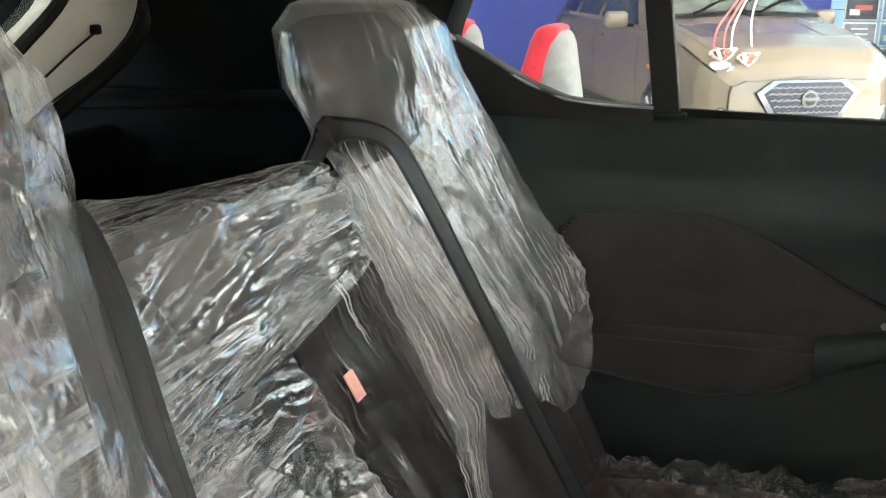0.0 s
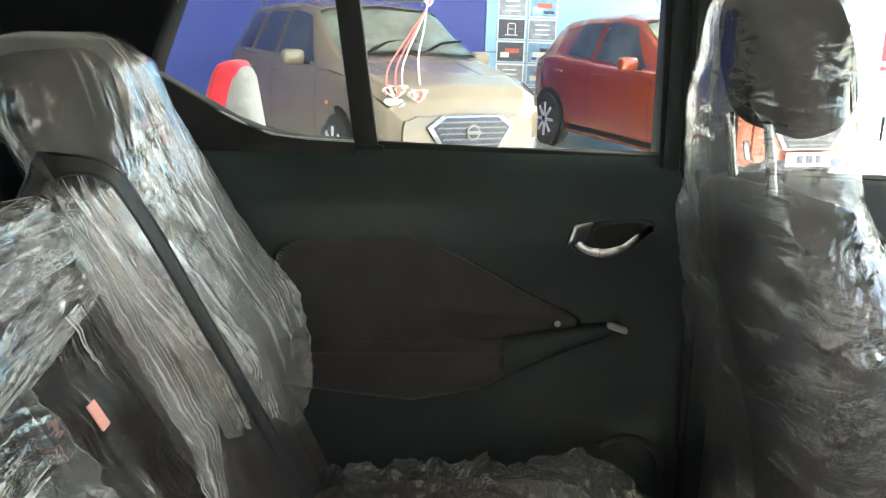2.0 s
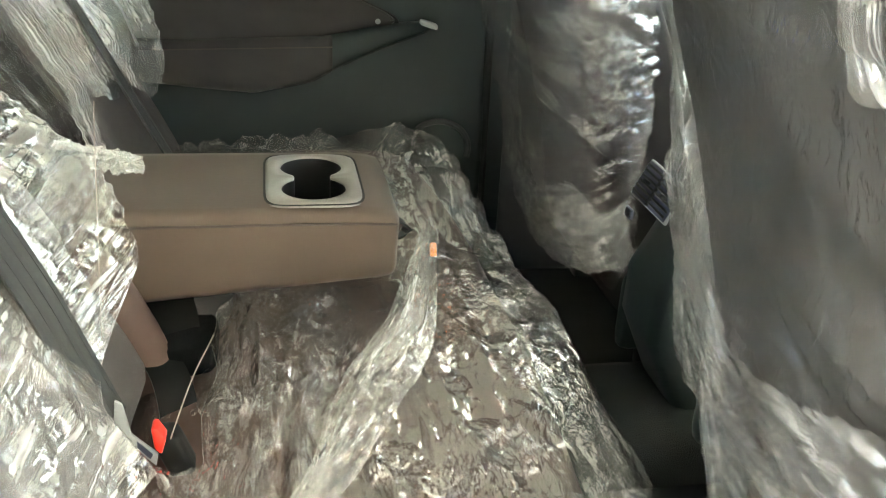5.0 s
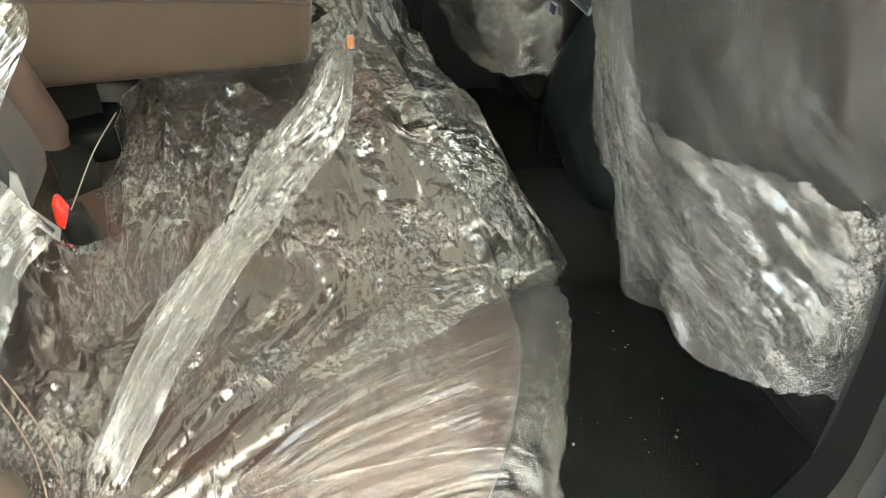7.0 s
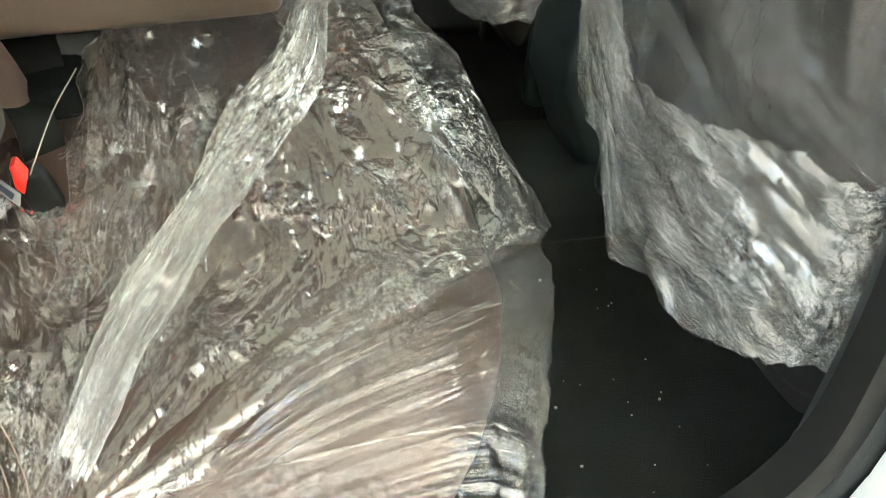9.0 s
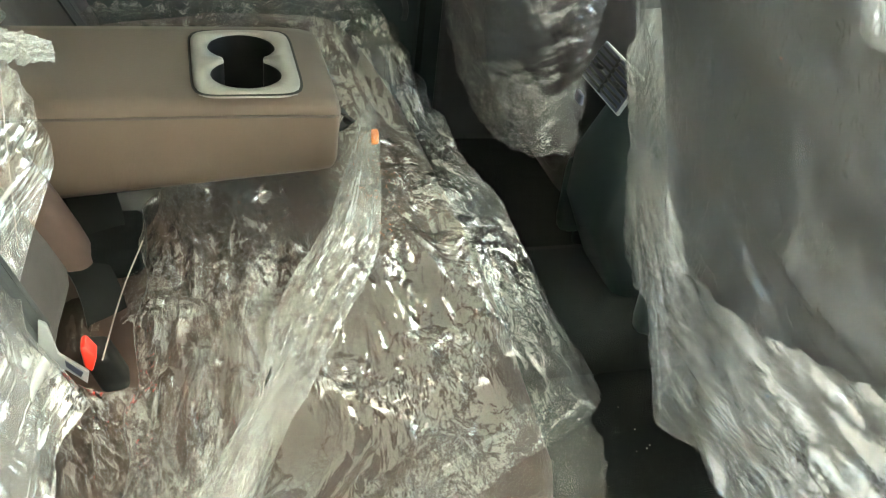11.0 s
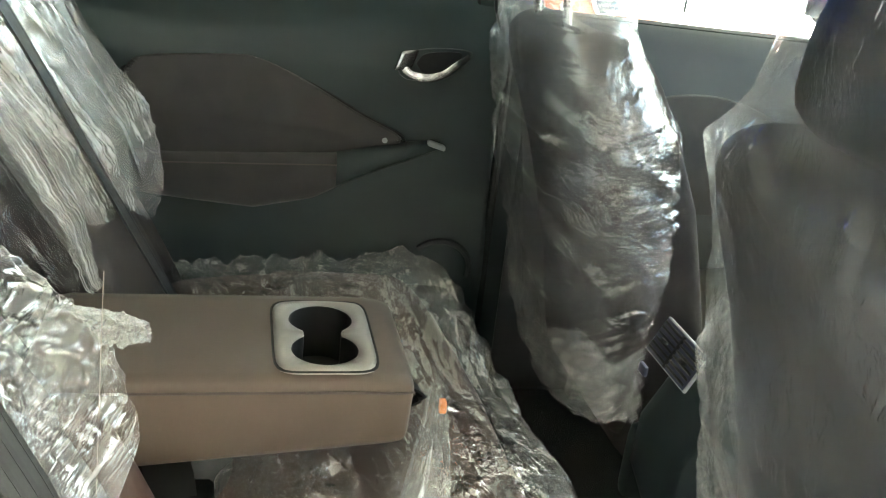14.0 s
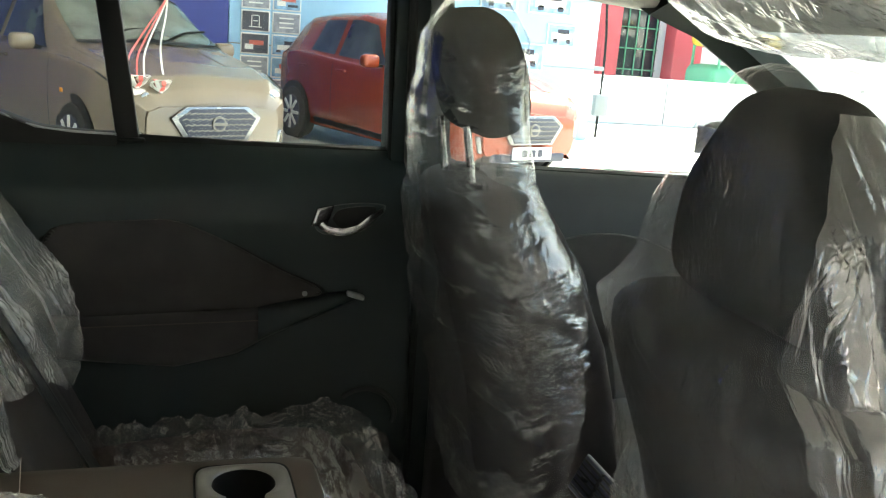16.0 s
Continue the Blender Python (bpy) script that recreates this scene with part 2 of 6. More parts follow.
FILM_GATHER = film_material("polythene_gathered", 0.20, 0.10, 6, 0.8, (40, 40, 8), 0.16, 0.007, 0.05, 1.2, 0.52, 0.0, 0.05)
FILM_NEAR = film_material("polythene_near", 0.40, 0.02, 18, 1.6, (36, 36, 9), 0.16, 0.006, 0.07, 0.8, 0.50, 0.16, 0.05, 0.4)
FILM_FOLD = film_material("polythene_fold", 0.30, 0.04, 16, 18, (44, 11, 44), 0.24, 0.005, 0.07, 0.15, 0.46, 0.26)
FILM_CUSHION = film_material("polythene_cushion", 0.17, 0.09, 3, 16, (32, 20, 32), 0.26, 0.004, 0.05, 0.3, 0.50, 0.25)
FILM_DRAWN = film_material("polythene_drawn", 0.13, -0.01, 46, 1.2, (46, 26, 46), 0.24, 0.005, 0.05, 0.6, 0.46, -0.4, 0.05)
FILM_LOOSE = film_material("polythene_loose", 0.42, 0.03, 8, 2, (26, 12, 26), 0.16, 0.006, 0.06, 0.8, 0.50, 0.20)
FILM_HEAP = film_material("polythene_heap", 0.06, 0.03, 3, 4, (21, 17, 21), 0.34, 0.003, 0.04, 0.4, 0.53, 0.10)
FILM_MILKY = film_material("polythene_milky", 0.9, -0.05, 5, 3, (25, 25, 25), 0.12, 0.004, 0.2, 0.3, 0.45)
FILM_EDGE = film_material("polythene_edge", 0.35, 0.06, 3, 9, (90, 90, 90), 0.1, 0.001, 0.2, 0.1, 0.45)


# ---- mesh helpers ----
rng = np.random.default_rng(7)
LATTICE = rng.random((256, 256))


def vnoise(x, y, seed=0):
    """Smooth value noise, 0 to 1, over arrays."""
    x, y = np.asarray(x, float) + 17.3 * seed, np.asarray(y, float) + 31.7 * seed
    xi, yi = np.floor(x).astype(int), np.floor(y).astype(int)
    fx, fy = x - xi, y - yi
    fx, fy = fx * fx * (3 - 2 * fx), fy * fy * (3 - 2 * fy)
    g = lambda i, j: LATTICE[(xi + i) % 256, (yi + j) % 256]
    return (g(0, 0) * (1 - fx) + g(1, 0) * fx) * (1 - fy) + (g(0, 1) * (1 - fx) + g(1, 1) * fx) * fy


def ridged(x, y, seed=0, octaves=3):
    out, amp = 0, 1.0
    for o in range(octaves):
        out = out + amp * (1 - np.abs(2 * vnoise(x * 2 ** o, y * 2 ** o, seed + o) - 1))
        amp *= 0.5
    return out / 1.75


def smooth(a, b, x):
    t = np.clip((np.asarray(x, float) - a) / (b - a), 0, 1)
    return t * t * (3 - 2 * t)


def curve_at(pts, s):
    """Values along a polyline of (parameter, value...) rows, eased between rows."""
    p = np.asarray(pts, float)
    s = np.asarray(s, float)
    return [np.interp(s, p[:, 0], p[:, k]) for k in range(1, p.shape[1])]


def mesh_of(name, verts, faces, material, uvs=None, flat=False):
    me = bpy.data.meshes.new(name)
    me.from_pydata([tuple(map(float, v)) for v in verts], [], faces)
    if not flat:
        me.polygons.foreach_set("use_smooth", [True] * len(me.polygons))
    if uvs is not None:
        lay = me.uv_layers.new(name="UVMap")
        idx = np.empty(len(me.loops), dtype=np.int32)
        me.loops.foreach_get("vertex_index", idx)
        lay.data.foreach_set("uv", np.asarray(uvs, dtype=np.float32)[idx].ravel())
    me.materials.append(material)
    me.update()
    return me


def grid(name, X, Y, Z, material, closed=False, thick=0.0, parent=None, label="", drop=None):
    """A sheet from three arrays of one shape (rows v, columns u)."""
    nv, nu = X.shape
    verts = np.stack([X, Y, Z], -1).reshape(-1, 3)
    faces = []
    for j in range(nv - 1):
        for i in range(nu if closed else nu - 1):
            k = (i + 1) % nu
            if drop is not None and drop[j, i]:
                continue
            faces.append((j * nu + i, j * nu + k, (j + 1) * nu + k, (j + 1) * nu + i))
    U, V = np.meshgrid(np.linspace(0, 1, nu), np.linspace(0, 1, nv))
    ob = new(name, mesh_of(name, verts, faces, material, np.stack([U, V], -1).reshape(-1, 2)))
    if thick:
        md = ob.modifiers.new("thickness", "SOLIDIFY")
        md.thickness, md.offset = thick, 0
    if parent:
        ob.parent = parent
    if label:
        tagged(ob, label)
    return ob


def puff(X, Y, Z, amount, closed=False):
    """Moves a sheet along its own normals."""
    P = np.stack([X, Y, Z], -1)
    if closed:
        du = np.roll(P, -1, 1) - np.roll(P, 1, 1)
    else:
        du = np.gradient(P, axis=1)
    dv = np.gradient(P, axis=0)
    n = np.cross(du, dv)
    n /= np.linalg.norm(n, axis=-1, keepdims=True) + 1e-9
    P = P + n * np.asarray(amount)[..., None]
    return P[..., 0], P[..., 1], P[..., 2]


def part(name, bm, material, parent=None, label="", flat=False):
    me = bpy.data.meshes.new(name)
    bm.to_mesh(me)
    bm.free()
    me.materials.append(material)
    if not flat:
        me.polygons.foreach_set("use_smooth", [True] * len(me.polygons))
        me.set_sharp_from_angle(angle=radians(38))
    ob = new(name, me)
    if parent:
        ob.parent = parent
    if label:
        tagged(ob, label)
    return ob


def thing(name, label, category, at=(0, 0, 0), group="", kind=""):
    ob = new(name)
    ob.empty_display_size = 0.05
    ob.location = at
    return tagged(ob, label, category, group, kind)


def rounded(size, r, cuts=8, f=None, at=(0, 0, 0)):
    """A rounded block; f bends each point of it."""
    bm = bmesh.new()
    bmesh.ops.create_cube(bm, size=2)
    bmesh.ops.subdivide_edges(bm, edges=bm.edges[:], cuts=cuts, use_grid_fill=True)
    h = [s / 2 for s in size]
    for v in bm.verts:
        p = [math.sin(c * math.pi / 2) * hh for c, hh in zip(v.co, h)]
        q = [max(-hh + r, min(hh - r, c)) for c, hh in zip(p, h)]
        d = Vector([a - b for a, b in zip(p, q)])
        if d.length > 1e-9:
            d = d.normalized() * r
        w = Vector(q) + d
        v.co = Vector(f(w)) if f else w
        v.co += Vector(at)
    return bm


def block(size, at=(0, 0, 0), bevel=0.004, m=None, segments=2):
    bm = bmesh.new()
    bmesh.ops.create_cube(bm, size=1)
    for v in bm.verts:
        v.co = Vector([c * s for c, s in zip(v.co, size)])
    if bevel:
        bmesh.ops.bevel(bm, geom=bm.edges[:], offset=bevel, segments=segments, affect="EDGES", profile=0.5)
    if m is not None:
        bm.transform(m)
    bmesh.ops.translate(bm, vec=at, verts=bm.verts)
    return bm


def prism(poly, y0, y1, bevel=0.004, axes="xz"):
    """An outline in x and z (or x and y, y and z), drawn out along the third axis."""
    bm = bmesh.new()
    order = {"xz": lambda a, b, c: (a, c, b), "xy": lambda a, b, c: (a, b, c), "yz": lambda a, b, c: (c, a, b)}[axes]
    f = bm.faces.new([bm.verts.new(order(a, b, y0)) for a, b in poly])
    got = bmesh.ops.extrude_face_region(bm, geom=[f])
    top = [v for v in got["geom"] if isinstance(v, bmesh.types.BMVert)]
    d = Vector(order(0, 0, y1 - y0))
    bmesh.ops.translate(bm, vec=d, verts=top)
    bmesh.ops.recalc_face_normals(bm, faces=bm.faces[:])
    if bevel:
        bmesh.ops.bevel(bm, geom=bm.edges[:], offset=bevel, segments=2, affect="EDGES", profile=0.5)
    return bm


def sweep(points, profile, closed_profile=True, up=(0, 0, 1), taper=None):
    """A profile (list of side, up offsets) carried along a line of points."""
    pts = [Vector(p) for p in points]
    bm = bmesh.new()
    rings = []
    for i, p in enumerate(pts):
        d = (pts[min(i + 1, len(pts) - 1)] - pts[max(i - 1, 0)]).normalized()
        side = d.cross(Vector(up))
        side = side.normalized() if side.length > 1e-6 else Vector((1, 0, 0))
        u = side.cross(d).normalized()
        k = taper[i] if taper else 1.0
        rings.append([bm.verts.new(p + side * a * k + u * b * k) for a, b in profile])
    n = len(profile)
    for a, b in zip(rings, rings[1:]):
        for i in range(n if closed_profile else n - 1):
            bm.faces.new((a[i], a[(i + 1) % n], b[(i + 1) % n], b[i]))
    if closed_profile:
        bm.faces.new(rings[0][::-1])
        bm.faces.new(rings[-1])
    bmesh.ops.recalc_face_normals(bm, faces=bm.faces[:])
    return bm


def ring_profile(r, n=8):
    return [(r * math.cos(2 * math.pi * i / n), r * math.sin(2 * math.pi * i / n)) for i in range(n)]


def flat_profile(w, h):
    return [(-w / 2, -h / 2), (w / 2, -h / 2), (w / 2, h / 2), (-w / 2, h / 2)]


def bezier(points, n=10):
    """A smooth line through the points (Catmull-Rom)."""
    p = [Vector(q) for q in points]
    p = [p[0] * 2 - p[1]] + p + [p[-1] * 2 - p[-2]]
    out = []
    for i in range(1, len(p) - 2):
        for k in range(n):
            t = k / n
            a, b, c, d = p[i - 1], p[i], p[i + 1], p[i + 2]
            out.append(0.5 * (2 * b + (c - a) * t + (2 * a - 5 * b + 4 * c - d) * t * t + (3 * b - a - 3 * c + d) * t ** 3))
    return out + [p[-2]]


def disc(radius, depth, at, axis="y", n=32, bevel=0.0):
    bm = bmesh.new()
    bmesh.ops.create_cone(bm, cap_ends=True, segments=n, radius1=radius, radius2=radius, depth=depth)
    if bevel:
        bmesh.ops.bevel(bm, geom=[e for e in bm.edges if len(e.link_faces) == 2 and any(len(f.verts) > 4 for f in e.link_faces)], offset=bevel, segments=2, affect="EDGES", profile=0.5)
    if axis == "y":
        bm.transform(Matrix.Rotation(radians(90), 4, "X"))
    if axis == "x":
        bm.transform(Matrix.Rotation(radians(90), 4, "Y"))
    bmesh.ops.translate(bm, vec=at, verts=bm.verts)
    return bm


# ---- showroom and forecourt ----
FLOOR_TILE = surface("polished_tile", (0.62, 0.61, 0.58), 0.22, 0.05, 2, 60, 0.03)
CONCRETE = surface("pale_concrete", (0.58, 0.56, 0.52), 0.8, 0.12, 0.8, 40, 0.3, depth=0.003)
BLUE_WALL = surface("blue_wall", (0.035, 0.055, 0.30), 0.5, 0.06, 1.5, 80, 0.1)
SKY_BLUE = surface("pale_blue_panel", (0.30, 0.55, 0.80), 0.45, 0.05, 1.5, 80, 0.05)
PLASTER = surface("white_plaster", (0.80, 0.79, 0.75), 0.85, 0.06, 1.2, 60, 0.2)
CREAM = surface("cream_plaster", (0.70, 0.66, 0.52), 0.85, 0.08, 1.2, 60, 0.2)
RED_WALL = surface("red_plaster", (0.62, 0.10, 0.11), 0.8, 0.08, 1.2, 60, 0.2)
GREEN = surface("green_paint", (0.10, 0.35, 0.20), 0.6, 0.1, 4, 60, 0.1)
DARK_GLASS = surface("dark_glass", (0.02, 0.025, 0.03), 0.08, 0.2, 3, 30, 0.0, coat=0.5)
WHITE = surface("white_plastic", (0.80, 0.80, 0.80), 0.4, 0.03, 6, 200, 0.05)
INK = surface("dark_ink", (0.03, 0.035, 0.06), 0.5, 0.1, 6, 100, 0.02)

ground = tagged(part("ground", block((400, 400, 0.2), (0, 0, -0.1), 0), CONCRETE, flat=True), "pale concrete forecourt lit by daylight", "ground", kind="structure")
floor_ob = tagged(part("floor", block((17.0, 15.0, 0.02), (-3.6, 4.0, 0.012), 0), FLOOR_TILE, flat=True), "polished pale showroom floor tiles", "floor", kind="structure")
ceiling = tagged(part("ceiling", block((16.6, 14.6, 0.2), (-3.6, 4.3, 4.3), 0.0), PLASTER, flat=True), "white showroom ceiling slab", "ceiling", kind="structure")
WALL_Y = 11.4
wall_n = tagged(part("wall_north", block((12.0, 0.25, 4.2), (-4.98, WALL_Y + 0.125, 2.1), 0.01), BLUE_WALL, flat=True), "deep blue painted showroom wall", "wall", kind="structure")
wall_e = tagged(part("wall_panel", block((4.75, 0.2, 4.2), (3.40, WALL_Y + 0.10, 2.1), 0.01), SKY_BLUE, flat=True), "pale blue printed display wall", "wall", kind="structure")
wall_w = tagged(part("wall_west", block((0.25, 15.0, 4.2), (-11.0, 4.0, 2.1), 0.01), PLASTER, flat=True), "plain white showroom side wall", "wall", kind="structure")
# unseen wall, added to hold back near-side daylight and bounce some of it
wall_s = tagged(part("added_wall_south", block((7.0, 0.25, 4.2), (0.2, -2.5, 2.1), 0.01), PLASTER, flat=True), "unseen plain white wall added to limit light beside the parked car", "wall", kind="structure")
for zz in (0.95, 1.9, 2.85):
    part("joint", block((4.75, 0.004, 0.012), (3.40, WALL_Y - 0.002, zz), 0), SILVER, wall_e)


def picture(name, x, z, w, h, ground_mat, marks, label):
    """A framed print on the wall with its marks as raised bars."""
    root = thing(name, label, "poster", (x, WALL_Y - 0.012, z), "prints on the wall")
    part("board", block((w, 0.015, h), (0, 0, 0), 0.003), WHITE, root)
    part("print", block((w - 0.03, 0.004, h - 0.03), (0, -0.009, 0), 0), ground_mat, root)
    for (mx, mz, mw, mh, mat) in marks:
        part("mark", block((mw * w, 0.003, mh * h), (mx * w, -0.0125, mz * h), 0), mat, root)
    return root


PRINT_DARK = surface("print_dark", (0.05, 0.055, 0.08), 0.4, 0.3, 8, 40, 0.0)
PRINT_GREY = surface("print_grey", (0.28, 0.30, 0.36), 0.4, 0.5, 9, 40, 0.0)
PRINT_BLUE = surface("print_blue", (0.22, 0.40, 0.62), 0.4, 0.5, 9, 40, 0.0)
PRINT_RED = surface("print_red", (0.60, 0.12, 0.09), 0.4, 0.3, 9, 40, 0.0)
bars3 = [(0, 0.22, 0.5, 0.07, WHITE), (0, 0.0, 0.5, 0.07, WHITE), (0, -0.22, 0.5, 0.07, WHITE)]
PW, PH = 0.335, 0.245
for row in range(9):
    zc = 2.27 - row * 0.262
    for col in range(2):
        xc = 1.33 + col * 0.362
        kind = (row * 2 + col) % 6
        if (row, col) == (4, 0):
            mk = [(-0.13, 0.0, 0.03, 0.5, WHITE), (0.13, 0.0, 0.03, 0.5, WHITE), (0, 0.26, 0.2, 0.04, WHITE), (0, -0.28, 0.45, 0.04, WHITE), (0, 0.0, 0.16, 0.04, WHITE)]
            picture("poster", xc, zc, PW, PH, PRINT_DARK, mk, "dark print with white lane lines")
        elif kind in (0, 3):
            picture("poster", xc, zc, PW, PH, PRINT_GREY, bars3, "grey print with rows of small white marks")
        elif kind in (1, 4):
            picture("poster", xc, zc, PW, PH, PRINT_BLUE if col else PRINT_DARK, [(0.05, 0.05, 0.5, 0.22, PRINT_RED), (-0.2, -0.15, 0.3, 0.25, WHITE), (0.2, -0.25, 0.35, 0.12, INK)], "print of a red car cabin")
        else:
            picture("poster", xc, zc, PW, PH, PRINT_BLUE, [(0.0, -0.1, 0.6, 0.25, WHITE), (0.1, 0.12, 0.3, 0.18, INK), (-0.25, -0.28, 0.16, 0.12, INK)], "blue print of car details")
for (xc, zc, ww, hh) in [(4.75, 1.05, 0.55, 0.34), (4.35, 1.75, 0.5, 0.3), (5.05, 1.75, 0.6, 0.3), (4.45, 1.35, 0.4, 0.25), (5.25, 1.35, 0.4, 0.28)]:
    picture("poster", xc, zc, ww, hh, PRINT_BLUE, [(0, -0.05, 0.7, 0.35, WHITE), (0.05, 0.18, 0.4, 0.2, INK), (-0.22, -0.25, 0.14, 0.2, INK), (0.24, -0.25, 0.14, 0.2, INK)], "pale print of a white hatchback")

# round maker's sign, its lettering as plain bars
sign = thing("wall_sign", "silver ring sign with a dark band on a blue wall", "sign", (-1.75, WALL_Y - 0.03, 1.92))
bm = bmesh.new()
bmesh.ops.create_cone(bm, cap_ends=True, segments=48, radius1=0.40, radius2=0.37, depth=0.05)
bm.transform(Matrix.Rotation(radians(90), 4, "X"))
part("ring", bm, CHROME, sign)
part("face", disc(0.31, 0.012, (0, -0.03, 0)), BLUE_WALL, sign)
part("band", block((1.0, 0.05, 0.2), (0, -0.035, 0), 0.015), INK, sign)
for k in range(6):
    part("letter_bar", block((0.085, 0.012, 0.105), (-0.33 + 0.132 * k, -0.063, 0), 0.004), WHITE, sign)

# showroom chair
chair = thing("office_chair", "grey visitor chair with a red top edge", "chair", (-0.72, 5.45, 0.024))
RED_CLOTH = weave("red_cloth", (0.45, 0.02, 0.035), 500)
GREY_CLOTH = weave("grey_cloth", (0.20, 0.195, 0.19), 500)
part("backrest", rounded((0.20, 0.34, 0.60), 0.075, 8, lambda p: (p.x - 0.05 * (p.z / 0.3), p.y, p.z), (0.06, 0.0, 0.69)), GREY_CLOTH, chair)
part("edge", rounded((0.15, 0.36, 0.63), 0.06, 8, lambda p: (p.x + 0.10 * (p.z / 0.315) * (1 if p.z > 0 else 0.8), p.y, p.z), (-0.08, 0.0, 0.695)), RED_CLOTH, chair)
part("seat", rounded((0.46, 0.46, 0.09), 0.04, 6, None, (0, -0.04, 0.43)), GREY_CLOTH, chair)
for sx in (-0.19, 0.19):
    for sy in (-0.22, 0.18):
        part("leg", sweep([(sx, sy, 0.0), (sx * 0.95, sy * 0.95, 0.4)], ring_profile(0.013)), CHROME, chair)
chair2 = copy_thing(chair, pose(-1.38, 5.9, 0.024, 0, 0, 10))

# far side of the forecourt
yard_wall = tagged(part("yard_wall", block((9.5, 0.2, 0.78), (10.9, 14.2, 0.39), 0.02), PLASTER), "low white yard wall in bright sun", "wall", kind="structure")
for xg in (6.9, 8.5, 10.2, 11.9):
    part("joint", block((0.025, 0.012, 0.7), (xg, 14.096, 0.38), 0), GREY_PLASTIC, yard_wall)
gate_post = thing("gate_post", "grey steel gate post beside the display wall", "post", (5.95, 11.9, 0))
part("post", block((0.10, 0.10, 3.2), (0, 0, 1.6), 0.01), GREY_PLASTIC, gate_post)
part("bracket", block((0.22, 0.06, 0.06), (0.08, -0.05, 0.95), 0.01), GREY_PLASTIC, gate_post)
part("pipe", sweep(bezier([(0.18, -0.06, 0.0), (0.18, -0.06, 1.2), (0.10, -0.06, 2.2), (0.16, -0.06, 3.2)], 6), ring_profile(0.018, 6)), RUBBER, gate_post)
part("box", block((0.20, 0.12, 0.30), (0.2, -0.05, 0.45), 0.015), GREY_PLASTIC, gate_post)

house = thing("street_house", "white street building with red columns and a barred window", "building", (9.5, 19.0, 0))
part("wall", block((14.0, 0.3, 6.0), (2.0, 1.0, 3.0), 0.02), PLASTER, house)
part("roof", block((14.6, 1.4, 0.25), (2.0, 0.5, 6.1), 0.03), PLASTER, house)
for xo in (0.45, 2.45):
    part("column", block((0.75 if xo > 1 else 0.45, 0.5, 6.0), (xo, 0.5, 3.0), 0.03), RED_WALL, house)
win = part("window", block((1.15, 0.06, 3.2), (1.35, 0.82, 2.2), 0.01), DARK_GLASS, house)
for k in range(5):
    part("bar", block((0.03, 0.03, 3.2), (0.85 + 0.25 * k, 0.76, 2.2), 0.004), GREEN, win)
for k in range(7):
    part("rail", block((1.15, 0.03, 0.03), (1.35, 0.74, 0.75 + 0.48 * k), 0.004), GREEN, win)

shop = thing("street_shop", "cream street building across the road", "building", (24.0, 21.0, 0))
part("wall", block((13.0, 0.3, 5.0), (0, 1.0, 2.5), 0.02), CREAM, shop)
part("roof", block((13.6, 1.6, 0.25), (0, 0.4, 5.1), 0.03), PLASTER, shop)
for k in range(4):
    w_ = part("window", block((1.5, 0.06, 1.4), (-4.6 + 3.0 * k, 0.82, 2.9), 0.01), DARK_GLASS, shop)
    part("sill", block((1.7, 0.12, 0.08), (-4.6 + 3.0 * k, 0.78, 2.15), 0.01), PLASTER, w_)
part("shutter", block((2.6, 0.08, 2.2), (1.0, 0.82, 1.1), 0.02), GREY_PLASTIC, shop)


# ---- cars in the showroom ----
TYRE = surface("tyre", (0.02, 0.02, 0.02), 0.75, 0.2, 10, 120, 0.4, depth=0.002)
LAMP_GLASS = surface("lamp_glass", (0.72, 0.73, 0.74), 0.12, 0.25, 18, 60, 0.05, metal=0.4, coat=0.8)
CAR_GLASS = surface("car_glass", (0.045, 0.06, 0.062), 0.08, 0.5, 2.5, 40, 0.0, coat=0.15)
ALLOY = surface("alloy_wheel", (0.62, 0.62, 0.61), 0.35, 0.06, 10, 90, 0.05, metal=0.3)
SCREEN_GLASS = surface("screen_glass", (0.085, 0.10, 0.085), 0.06, 0.5, 3.5, 40, 0.0, coat=0.35)
AMBER = surface("amber_lens", (0.85, 0.30, 0.03), 0.2, 0.1, 30, 60, 0.0, coat=0.5)


def car_sections(length, estate):
    """Rows along the car: distance from the nose, half width, sill, shoulder, top, half width at the top."""
    back = [(0.74 * length, 0.815, 0.20, 0.96, 1.475, 0.56), (0.90 * length, 0.80, 0.20, 0.97, 1.44, 0.54), (0.965 * length, 0.775, 0.22, 0.97, 1.36, 0.51),
            (0.985 * length, 0.75, 0.26, 0.96, 1.12, 0.55), (1.0 * length, 0.70, 0.34, 0.86, 0.93, 0.58)]
    if not estate:
        back = [(0.74 * length, 0.805, 0.20, 0.97, 1.455, 0.56), (0.86 * length, 0.79, 0.20, 0.99, 1.41, 0.53), (0.93 * length, 0.76, 0.22, 0.99, 1.30, 0.50),
                (0.975 * length, 0.73, 0.26, 0.95, 1.06, 0.53), (1.0 * length, 0.67, 0.34, 0.82, 0.88, 0.55)]
    return [(0.0, 0.58, 0.26, 0.60, 0.64, 0.44), (0.04, 0.68, 0.20, 0.68, 0.74, 0.52), (0.16, 0.76, 0.18, 0.76, 0.84, 0.58), (0.45, 0.80, 0.18, 0.86, 0.92, 0.62),
            (0.85, 0.815, 0.19, 0.91, 0.99, 0.64), (1.02, 0.818, 0.19, 0.92, 1.03, 0.65), (1.35, 0.818, 0.19, 0.925, 1.20, 0.61), (1.72, 0.818, 0.20, 0.93, 1.44, 0.57),
            (2.10, 0.818, 0.20, 0.94, 1.49, 0.565)] + back


